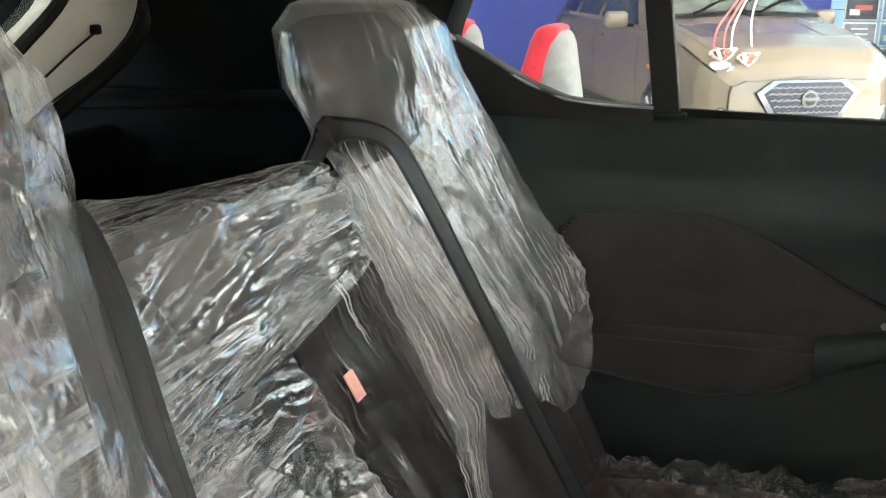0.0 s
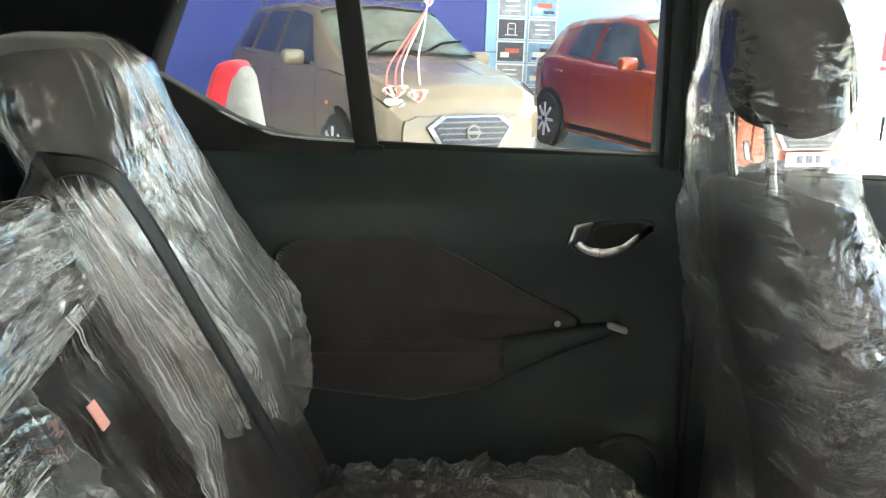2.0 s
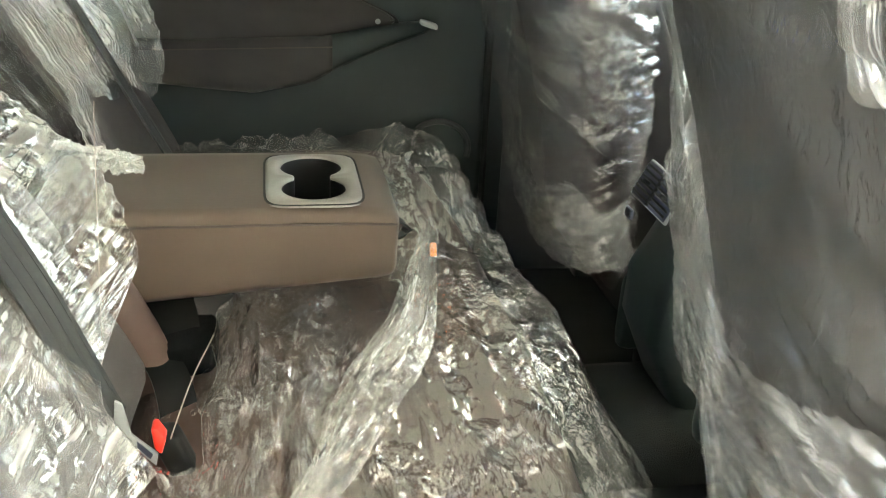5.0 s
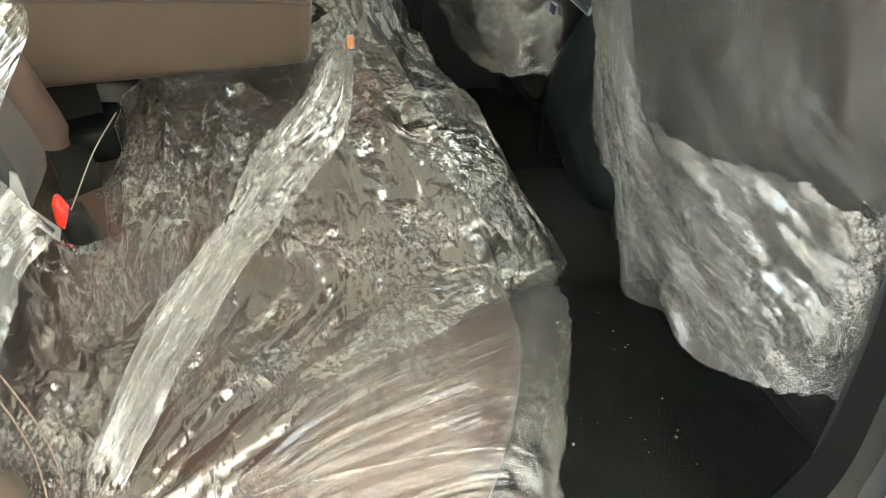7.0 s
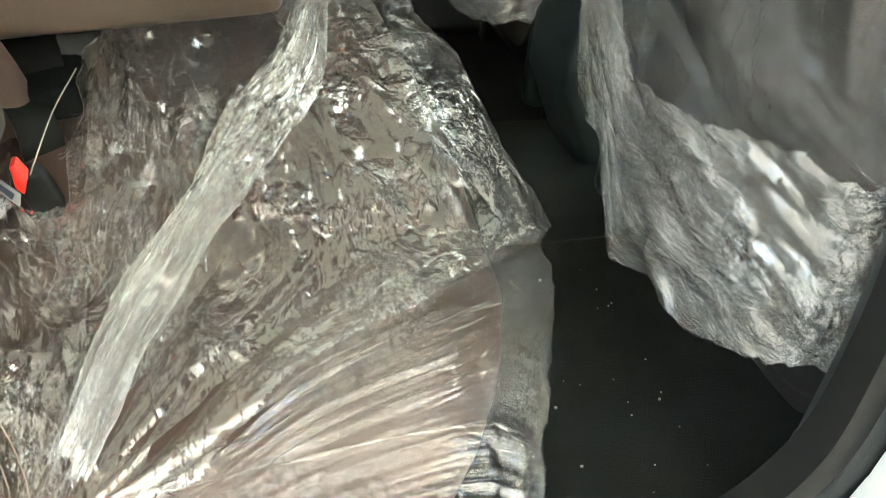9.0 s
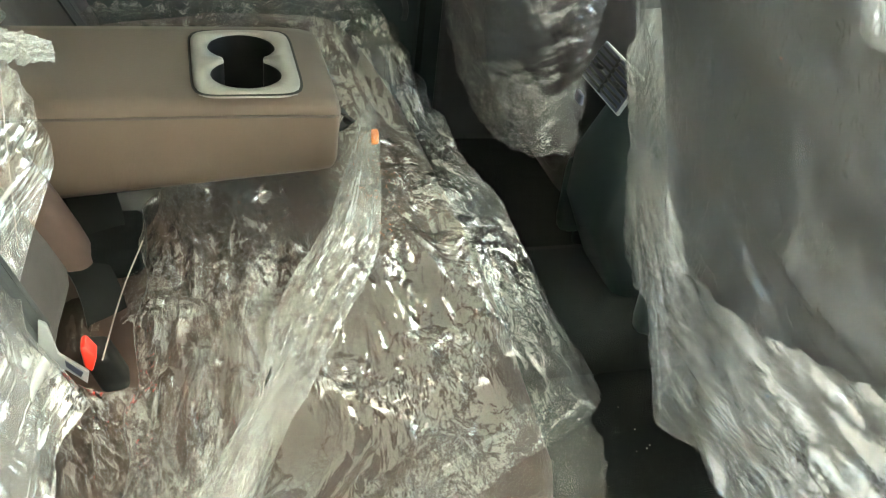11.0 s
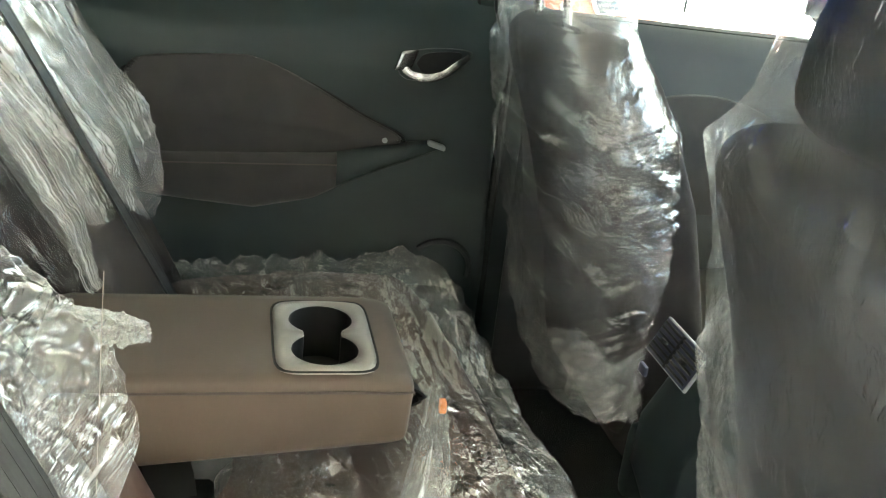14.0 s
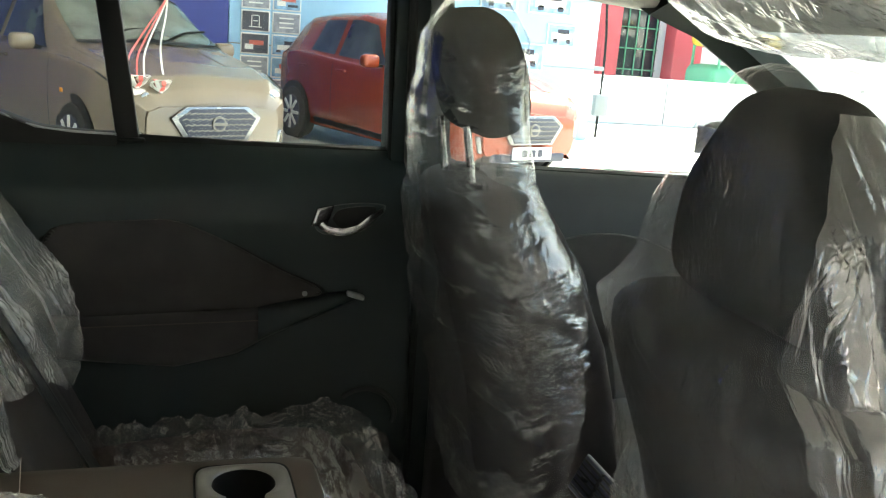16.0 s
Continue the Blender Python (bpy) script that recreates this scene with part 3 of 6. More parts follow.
def car_point(rows, l, v):
    """A place on the skin: l metres behind the nose, v from the sill (0) over the shoulder (0.5) and roof edge (0.85) to the middle (1)."""
    w, z0, zs, zt, wt = curve_at(rows, l)
    v = np.asarray(v, float)
    key = np.array([0.0, 0.12, 0.30, 0.44, 0.50, 0.56, 0.80, 0.88, 1.0])
    ys = np.stack([w * 0.93, w * 0.99, w * 1.005, w * 1.0, w * 0.975, w * 0.94, wt + 0.02, wt * 0.88, wt * 0.0], -1)
    zs_ = np.stack([z0, z0 + (zs - z0) * 0.2, z0 + (zs - z0) * 0.55, z0 + (zs - z0) * 0.86, zs, zs + 0.02 * (zt > zs + 0.2), zt - 0.05 * np.clip((zt - zs) / 0.5, 0.15, 1), zt - 0.012, zt + 0.02], -1)
    out_y = np.zeros(np.broadcast(w, v).shape)
    vb = np.broadcast_to(v, out_y.shape)
    ysb, zsb = np.broadcast_to(ys, (*out_y.shape, 9)), np.broadcast_to(zs_, (*out_y.shape, 9))
    k = np.clip(np.searchsorted(key, vb, side="right") - 1, 0, 7)
    f = (vb - key[k]) / (key[k + 1] - key[k])
    take = lambda a, i: np.take_along_axis(a, i[..., None], -1)[..., 0]
    return take(ysb, k) * (1 - f) + take(ysb, k + 1) * f, take(zsb, k) * (1 - f) + take(zsb, k + 1) * f


def showroom_car(label, paint, length, estate, m):
    car = thing("parked_car", label, "car", group="cars on display")
    car.matrix_world = m
    rows = car_sections(length, estate)
    ls = np.unique(np.concatenate([[r[0] for r in rows], np.linspace(0, length, 60)]))
    vs = np.unique(np.concatenate([np.linspace(0, 1, 26), [0.12, 0.30, 0.44, 0.50, 0.56, 0.80, 0.88]]))
    Lg, Vg = np.meshgrid(ls, vs, indexing="ij")
    Y, Z = car_point(rows, Lg, Vg)
    X = -Lg
    full = lambda A, sgn: np.concatenate([A, sgn * A[:, ::-1][:, 1:]], 1)
    X2, Y2, Z2 = np.concatenate([X, X[:, 1:]], 1), full(Y, -1), full(Z, 1)
    body = grid("body", X2, Y2, Z2, paint, parent=car)
    part("bumper", prism([(y, z) for y, z in zip(np.concatenate([Y[0], -Y[0][::-1]]), np.concatenate([Z[0], Z[0][::-1]]))], -0.002, 0.03, 0.008, "yz"), paint, car)
    part("tailgate", prism([(y, z) for y, z in zip(np.concatenate([Y[-1], -Y[-1][::-1]]), np.concatenate([Z[-1], Z[-1][::-1]]))], -length - 0.02, -length, 0.008, "yz"), paint, car)
    part("underbody", block((length - 0.3, 1.3, 0.2), (-length / 2, 0, 0.26), 0.03), RUBBER, car)

    def skin(name, l0, l1, v0, v1, mat, proud, side, slant0=0.0, slant1=0.0, parent=None):
        U, V = np.meshgrid(np.linspace(0, 1, 16), np.linspace(v0, v1, 10), indexing="ij")
        s = (V - v0) / (v1 - v0)
        Ls = (l0 + slant0 * s) * (1 - U) + (l1 + slant1 * s) * U
        y, z = car_point(rows, Ls, V)
        grow = proud
        return grid(name, -Ls, side * (y + grow), z + grow * 0.25, mat, parent=parent or car)

    for side in (1, -1):
        ends = [(1.32, 2.30, 0.45, -0.02), (2.38, 3.02 if estate else 2.92, 0.0, -0.10)]
        ends += [(3.12, 3.62, 0.0, -0.22)] if estate else []
        for a, b, s0, s1 in ends:
            skin("window", a, b, 0.575, 0.775, CAR_GLASS, 0.006, side, s0, s1)
        for ld in (1.18, 2.33, 3.10):
            skin("door_seam", ld, ld + 0.010, 0.06, 0.53, RUBBER, 0.003, side)
        skin("sill_strip", 0.95, 2.75, 0.02, 0.07, RUBBER, 0.004, side)
        for ld in (2.12, 2.95):
            part("handle", rounded((0.18, 0.035, 0.03), 0.012, 3, None, (-ld, side * 0.835, 0.85)), paint, car)
        mir = part("mirror", rounded((0.13, 0.20, 0.14), 0.05, 6, None, (-1.42, side * 0.93, 1.00)), paint, car)
        part("mirror_foot", block((0.05, 0.10, 0.03), (-1.42, side * 0.83, 0.955), 0.008), RUBBER, mir)
        part("indicator", rounded((0.05, 0.012, 0.035), 0.005, 3, None, (-0.92, side * 0.822, 0.66)), AMBER, car)
        lamp = part("headlight", rounded((0.34, 0.20, 0.17), 0.06, 8, lambda p: (p.x - abs(p.y + side * 0.05) * 0.4, p.y, p.z + 0.18 * -p.x), (-0.20, side * 0.60, 0.70)), LAMP_GLASS, car)
        part("reflector", disc(0.045, 0.05, (-0.06, side * 0.55, 0.69), "x", 20, 0.01), CHROME, lamp)
        for lw in (0.72, 0.72 + 2.45):
            part("wheel_arch", disc(0.345, 0.05, (-lw, side * 0.79, 0.31), "y", 40, 0.01), RUBBER, car)
            wheel = part("wheel", disc(0.293, 0.18, (-lw, side * 0.745, 0.293), "y", 40, 0.03), TYRE, car)
            part("rim", disc(0.20, 0.012, (-lw, side * 0.838, 0.293), "y", 32, 0.004), INK, wheel)
            for k in range(8):
                a = 2 * math.pi * k / 8
                part("spoke", block((0.035, 0.016, 0.18), (-lw + math.sin(a) * 0.10, side * 0.848, 0.293 + math.cos(a) * 0.10), 0.005, Matrix.Rotation(a, 4, "Y")), ALLOY, wheel)
            part("hub", disc(0.035, 0.02, (-lw, side * 0.852, 0.293), "y", 16, 0.004), CHROME, wheel)
    # windscreen and rear glass on the skin
    for l0, l1, v0 in ((1.07, 1.66, 0.80),):
        U, V = np.meshgrid(np.linspace(l0, l1, 12), np.linspace(0.815, 1.0, 10), indexing="ij")
        y, z = car_point(rows, U, V)
        Yw, Zw = np.concatenate([y, -y[:, ::-1][:, 1:]], 1), np.concatenate([z, z[:, ::-1][:, 1:]], 1)
        Xw = np.concatenate([-U, -U[:, 1:]], 1)
        grid("windscreen", Xw + 0.006, Yw, Zw + 0.010, SCREEN_GLASS, parent=car)
        for l0_, l1_ in ((1.00, 1.065), (1.655, 1.69)):
            U, V = np.meshgrid(np.linspace(l0_, l1_, 4), np.linspace(0.815, 1.0, 10), indexing="ij")
            y, z = car_point(rows, U, V)
            grid("screen_trim", np.concatenate([-U, -U[:, 1:]], 1) + 0.007, np.concatenate([y, -y[:, ::-1][:, 1:]], 1), np.concatenate([z, z[:, ::-1][:, 1:]], 1) + 0.012, RUBBER, parent=car)
    for side in (1, -1):
        skin("bonnet_seam", 0.16, 1.0, 0.735, 0.743, RUBBER, 0.003, side)
        skin("bonnet_crease", 0.20, 0.98, 0.900, 0.925, paint, 0.012, side)
        skin("lamp_surround", 0.05, 0.42, 0.50, 0.56, RUBBER, 0.004, side)
        skin("wheel_lip", 0.40, 1.04, 0.02, 0.10, RUBBER, 0.004, side)
        for sy in (0.12, -0.42):
            part("wiper", sweep([(-1.03, sy, 1.055), (-1.20, sy + 0.28, 1.145), (-1.24, sy + 0.50, 1.165)], flat_profile(0.022, 0.018)), RUBBER, car)
    # grille with its frame, bars and badge
    hexa = lambda k, dy=0: [(y * k, 0.50 + dy + (z - 0.50) * k) for y, z in ((-0.40, 0.55), (-0.27, 0.64), (0.27, 0.64), (0.40, 0.55), (0.27, 0.36), (-0.27, 0.36))]
    gr = part("grille", prism(hexa(1.0), 0.02, 0.065, 0.012, "yz"), CHROME, car)
    part("mesh_backing", prism(hexa(0.86), 0.055, 0.072, 0.004, "yz"), INK, gr)
    for k in range(5):
        zz = 0.41 + 0.044 * k
        hw = 0.235 + 0.075 * (1 - abs(zz - 0.54) / 0.14)
        pts = [(0.074, -hw + 2 * hw * i / 22, zz + (0.006 if i % 2 else -0.006)) for i in range(23)]
        part("slat", sweep(pts, flat_profile(0.010, 0.008)), SILVER, gr)
    part("badge", disc(0.062, 0.012, (0.080, 0, 0.505), "x", 28, 0.004), SILVER, gr)
    part("badge_field", disc(0.045, 0.004, (0.0885, 0, 0.505), "x", 28, 0.001), INK, gr)
    part("badge_bar", block((0.008, 0.13, 0.024), (0.094, 0, 0.505), 0.003), SILVER, gr)
    plate = part("number_plate", block((0.012, 0.50, 0.12), (0.075, 0, 0.285), 0.003), WHITE, car)
    for k, wb in ((-0.10, 0.07), (0.0, 0.08), (0.10, 0.06)):
        part("plate_bar", block((0.003, wb, 0.07), (0.0825, k, 0.285), 0.0005), INK, plate)
    part("intake", block((0.04, 0.95, 0.09), (0.02, 0, 0.235), 0.02), INK, car)
    for side in (1, -1):
        part("fog_lamp", rounded((0.06, 0.06, 0.17), 0.02, 4, lambda p: (p.x, p.y + 0.25 * p.z * side, p.z), (-0.02, side * 0.60, 0.36)), CHROME, car)
    part("aerial", sweep([(-2.2, 0, 1.50), (-2.42, 0, 1.66)], ring_profile(0.005, 6)), RUBBER, car)
    if estate:
        for side in (1, -1):
            part("roof_rail", sweep(bezier([(-1.85, side * 0.53, 1.475), (-2.0, side * 0.53, 1.515), (-3.3, side * 0.51, 1.50), (-3.5, side * 0.50, 1.46)], 6), ring_profile(0.014, 6)), SILVER, car)
    return car


GREY_AT = Matrix.Translation((0.66, 7.11, 0.022)) @ Matrix.Rotation(radians(-62.1), 4, "Z") @ Matrix.Scale(0.94, 4)
RED_AT = Matrix.Translation((3.44, 7.77, 0.022)) @ Matrix.Rotation(radians(-69.1), 4, "Z") @ Matrix.Scale(0.94, 4)
GREY_PAINT = car_paint("bronze_grey_paint", (0.190, 0.152, 0.116), 0.08, 0.14)
RED_PAINT = car_paint("amber_red_paint", (0.27, 0.048, 0.020), 0.2, 0.40)
grey_car = showroom_car("bronze-grey estate car with gift ribbons on its bonnet", GREY_PAINT, 3.95, True, GREY_AT)
red_car = showroom_car("amber-red hatchback parked on the showroom floor", RED_PAINT, 3.75, False, RED_AT)
white_car = showroom_car("white hatchback parked across the yard", WHITE_PAINT, 3.75, False, Matrix.Translation((15.2, 16.6, 0.0)) @ Matrix.Rotation(radians(180), 4, "Z"))

# ribbons from the roof edge down to a bow on the headlight
SATIN_RED = surface("red_ribbon", (0.80, 0.16, 0.13), 0.4, 0.1, 20, 90, 0.1)
SATIN_WHITE = surface("white_ribbon", (0.85, 0.83, 0.78), 0.4, 0.05, 20, 90, 0.1)
gm = GREY_AT
ribbon = thing("gift_ribbon", "red and white satin ribbons tied in bows on a car", "ribbon")
for k, (mat, y1) in enumerate(((SATIN_RED, -0.66), (SATIN_RED, -0.58), (SATIN_WHITE, -0.52), (SATIN_WHITE, -0.36))):
    pts = [gm @ Vector(p) for p in ((-1.66, 0.50 - 0.006 * k, 1.475), (-1.19, 0.333 + 0.333 * y1, 1.28), (-0.73, 0.167 + 0.667 * y1, 1.075), (-0.36, 0.06 + 0.9 * y1, 0.955), (-0.12, y1, 0.78))]
    part("streamer", sweep(bezier(pts, 8), flat_profile(0.013, 0.006)), mat, ribbon)
for cx, cy, cz, rr in ((-0.09, -0.60, 0.76, 0.10), (-0.05, -0.43, 0.73, 0.08), (-1.66, 0.50, 1.47, 0.05)):
    for k in range(9):
        a = 2 * math.pi * k / 9
        c0 = gm @ Vector((cx, cy, cz))
        mid = gm @ Vector((cx + 0.6 * rr * math.cos(a), cy + rr * math.sin(a), cz + 0.05 + 0.02 * (k % 3)))
        end = gm @ Vector((cx + 0.2 * rr * math.cos(a + 0.6), cy + 0.4 * rr * math.sin(a + 0.6), cz + 0.09))
        part("bow_loop", sweep(bezier([c0, mid, end], 5), flat_profile(0.03, 0.003)), SATIN_WHITE if k % 5 else SATIN_RED, ribbon)

# three-wheeled taxi on the road
YELLOW = car_paint("yellow_paint", (0.80, 0.55, 0.05), 0.0)
taxi = thing("auto_rickshaw", "yellow and green three-wheeled taxi on the road", "rickshaw", (11.6, 16.9, 0))
part("body", rounded((1.6, 1.2, 0.8), 0.2, 6, None, (0, 0, 0.65)), GREEN, taxi)
part("hood", rounded((1.5, 1.15, 0.35), 0.15, 6, None, (0, 0, 1.55)), YELLOW, taxi)
for sx in (-0.65, 0.65):
    for sy in (-0.5, 0.5):
        part("pillar", block((0.05, 0.05, 0.6), (sx, sy, 1.2), 0.01), GREEN, taxi)
for wx, wy in ((-0.55, -0.55), (-0.55, 0.55), (0.75, 0.0)):
    part("wheel", disc(0.22, 0.1, (wx, wy, 0.22), "y", 24, 0.02), TYRE, taxi)


# ---- the car that the camera looks into: shell ----
YC = 1.21
carpet = tagged(part("floor_carpet", block((2.6, 1.40, 0.06), (0.75, YC, 0.235), 0.01), CARPET), "black car carpet dusted with grit", "carpet", kind="structure")
GRIT = surface("grit", (0.45, 0.43, 0.40), 0.9, 0.3, 50, 200, 0.2)
rg = random.Random(5)
bm = bmesh.new()
for k in range(46):
    c = Vector((rg.uniform(0.70, 0.93), rg.uniform(0.55, 1.15), 0.267))
    r = rg.choice((0.0006, 0.0007, 0.0009, 0.0012, 0.002))
    bmesh.ops.create_icosphere(bm, subdivisions=1, radius=r, matrix=Matrix.Translation(c))
tagged(part("carpet_grit", bm, GRIT), "pale grit scattered on the black carpet", "grit", kind="stuff")
tunnel = tagged(part("floor_tunnel", rounded((2.2, 0.26, 0.13), 0.06, 6, None, (1.0, YC, 0.285)), CARPET), "black carpet over the car's floor tunnel", "carpet", kind="structure")

ROOF_RAIL = [(-0.70, 1.30), (-0.10, 1.315), (0.0, 1.352), (0.08, 1.365), (0.70, 1.385), (1.10, 1.388), (1.25, 1.378), (1.33, 1.355), (1.42, 1.34), (1.42, 1.47), (-0.70, 1.47)]
head = tagged(part("ceiling_headliner", block((2.0, 1.36, 0.03), (0.40, YC, 1.455), 0.01), HEADLINER), "light grey cloth headliner of the car", "ceiling", kind="structure")
rail_l = tagged(part("trim_roof_rail", prism(ROOF_RAIL, 1.80, 1.93, 0.012), HEADLINER), "light grey roof rail trim over the doors", "trim", kind="structure")
rail_r = tagged(part("trim_roof_rail", prism(ROOF_RAIL, 0.47, 0.58, 0.012), HEADLINER), "light grey roof rail trim over the doors", "trim", kind="structure")
shell = tagged(part("roof_shell", block((2.2, 1.6, 0.03), (0.35, YC, 1.495), 0.012), WHITE_PAINT), "white painted car roof", "roof", kind="structure")
side_l = tagged(part("body_side", block((3.2, 0.10, 0.72), (0.55, 2.0, 0.67), 0.03), WHITE_PAINT), "white painted car side", "body side", kind="structure")

# far rear door
door1 = thing("door_1", "black rear car door trim with brown cloth insert", "car door", kind="structure")
nx, nz = 90, 90
XX, ZZ = np.meshgrid(np.linspace(-0.16, 0.772, nx), np.linspace(0.28, 1.076, nz))
(DY,) = curve_at([(0.28, 1.80), (0.55, 1.80), (0.64, 1.812), (0.70, 1.818), (0.80, 1.818), (0.88, 1.815), (0.94, 1.806), (0.985, 1.812), (1.02, 1.826), (1.05, 1.840), (1.066, 1.852), (1.076, 1.872)], ZZ)
crease = smooth(0.985, 1.03, ZZ - 0.05 * smooth(0.2, 0.7, XX)) * 0.006
YY = DY + crease - 0.012 * np.exp(-((XX - 0.69) / 0.08) ** 2 - ((ZZ - 0.57) / 0.07) ** 2)
grid("trim_panel", XX, YY, ZZ, TRIM, thick=0.004, parent=door1)
part("door_core", block((0.93, 0.06, 0.80), (0.305, 1.915, 0.665), 0.01), RUBBER, door1)


def outline(pts, n=5):
    q = bezier([(a, 0, b) for a, b in pts + pts[:1]], n)[:-1]
    return [(v.x, v.z) for v in q]


INSERT = [(0.105, 0.905), (0.135, 0.930), (0.267, 0.943), (0.328, 0.940), (0.41, 0.904), (0.505, 0.852), (0.590, 0.806), (0.50, 0.775), (0.35, 0.766), (0.153, 0.764), (0.105, 0.86)]
part("cloth_insert", prism(outline(INSERT), 1.799, 1.83, 0.009), CLOTH_DOOR, door1, "dark brown cloth insert")
SEAMED = [(x_ * 1.0 + (x_ - 0.33) * 0.035, z_ + (z_ - 0.86) * 0.05) for x_, z_ in INSERT]
part("insert_lip", prism(outline(SEAMED), 1.8085, 1.83, 0.004), RUBBER, door1)


def arm(x0, x1, mat, name, proud):
    nv, nu = 40, 22
    xs, th = np.linspace(x0, x1, nv), np.linspace(-0.5, 0.5, nu) * math.pi
    (top,) = curve_at([(0.10, 0.762), (0.456, 0.777), (0.55, 0.797), (0.665, 0.806)], xs)
    (bot,) = curve_at([(0.10, 0.69), (0.20, 0.680), (0.325, 0.668), (0.43, 0.690), (0.488, 0.722), (0.58, 0.762), (0.665, 0.792)], xs)
    (dep,) = curve_at([(0.10, 0.030), (0.2, 0.042), (0.45, 0.044), (0.60, 0.034), (0.665, 0.015)], xs)
    c, h = (top + bot) / 2, (top - bot) / 2
    T = th[None, :]
    Z = c[:, None] + h[:, None] * np.sign(np.sin(T)) * np.abs(np.sin(T)) ** 0.75
    Y = 1.822 - (dep[:, None] + proud) * np.abs(np.cos(T)) ** 0.45
    X = np.repeat(xs[:, None], nu, 1)
    return grid(name, X, Y, Z, mat, thick=0.003, parent=door1)


arm(0.11, 0.470, CLOTH_DOOR, "armrest_pad", 0.0)
pull = arm(0.45, 0.660, TRIM, "pull_grip", -0.0025)
part("grip_tip", rounded((0.035, 0.012, 0.012), 0.005, 4, lambda p: (p.x, p.y, p.z - 0.3 * p.x), (0.652, 1.794, 0.803)), GREY_PLASTIC, door1, "light grey tip")
part("stitch_line", sweep([(0.12 + 0.035 * k, 1.7795 - 0.0005 * k if k < 5 else 1.777, 0.7505 + 0.0011 * k) for k in range(11)], ring_profile(0.0012, 6)), THREAD, door1)
part("screw_cap", disc(0.005, 0.004, (0.556, 1.799, 0.806)), GREY_PLASTIC, door1)
# inner handle
bezel = part("handle_bezel", prism(outline([(0.563, 0.946), (0.590, 0.969), (0.64, 0.979), (0.695, 0.978), (0.699, 0.963), (0.668, 0.930), (0.62, 0.918), (0.580, 0.922)]), 1.802, 1.812, 0.004), TRIM, door1)
part("handle_recess", prism(outline([(0.600, 0.950), (0.612, 0.966), (0.64, 0.973), (0.682, 0.973), (0.672, 0.950), (0.650, 0.936), (0.618, 0.932)]), 1.7995, 1.803, 0.001), RUBBER, bezel)
lever = bezier([(0.572, 1.792, 0.950), (0.588, 1.790, 0.934), (0.618, 1.789, 0.928), (0.648, 1.789, 0.936), (0.672, 1.790, 0.955), (0.693, 1.793, 0.970)], 6)
part("lever", sweep(lever, [(-0.005, -0.006), (0.004, -0.008), (0.006, 0.0), (0.004, 0.008), (-0.005, 0.006)], taper=[0.8] * 10 + [0.9] * 8 + [0.8] * 8 + [0.65] * 5), CHROME, bezel, "satin chrome lever")
part("lever_root", rounded((0.034, 0.012, 0.036), 0.005, 5, lambda p: (p.x + 0.30 * p.z, p.y + 0.2 * p.x, p.z + 0.15 * p.x), (0.581, 1.792, 0.957)), CHROME, bezel)
# bottle pocket ring low on the door
bm = bmesh.new()
ringpts = [(0.680 + 0.062 * math.cos(a), 1.786, 0.560 + 0.056 * math.sin(a)) for a in np.linspace(-0.3, math.pi * 0.75, 20)]
part("pocket_rim", sweep(ringpts, ring_profile(0.006), up=(0, 1, 0)), TRIM_LOW, door1)
part("pocket", rounded((0.62, 0.05, 0.20), 0.02, 6, None, (0.40, 1.785, 0.42)), TRIM_LOW, door1)

# window frame of that door
part("divider", prism([(0.222, 1.066), (0.262, 1.066), (0.214, 1.40), (0.176, 1.40)], 1.858, 1.885, 0.005), RUBBER, door1)
part("divider_foot", rounded((0.048, 0.022, 0.009), 0.004, 4, None, (0.246, 1.860, 1.073)), RUBBER, door1)
part("quarter_frame", prism([(-0.20, 1.05), (0.225, 1.05), (0.225, 1.083), (0.15, 1.085), (0.092, 1.091), (0.035, 1.112), (-0.095, 1.183), (-0.045, 1.30), (-0.02, 1.325), (0.02, 1.351), (0.08, 1.366), (0.20, 1.37), (0.20, 1.42), (-0.20, 1.42)], 1.852, 1.90, 0.005), RUBBER, door1)
part("quarter_seal", sweep(bezier([(0.222, 1.856, 1.081), (0.15, 1.856, 1.083), (0.092, 1.856, 1.089), (0.035, 1.856, 1.110), (-0.092, 1.856, 1.184), (-0.045, 1.856, 1.298), (0.02, 1.856, 1.350), (0.08, 1.856, 1.364), (0.18, 1.856, 1.368)], 5), ring_profile(0.0035, 6), up=(0, 1, 0)), GREY_PLASTIC, door1)
part("waist_seal", block((0.50, 0.012, 0.014), (0.49, 1.868, 1.071), 0.004, Matrix.Rotation(radians(1.2), 4, "Y")), RUBBER, door1)
part("top_frame", prism([(0.17, 1.362), (0.71, 1.374), (0.71, 1.42), (0.17, 1.42)], 1.855, 1.90, 0.005), RUBBER, door1)
for nm, poly in (("pane", [(0.25, 1.055), (0.74, 1.045), (0.73, 1.40), (0.20, 1.40)]), ("quarter_pane", [(-0.11, 1.06), (0.235, 1.06), (0.195, 1.39), (-0.06, 1.39)])):
    pn = part(nm, prism(poly, 1.8755, 1.879, 0), PANE, door1, flat=True)
    pn.visible_shadow = False

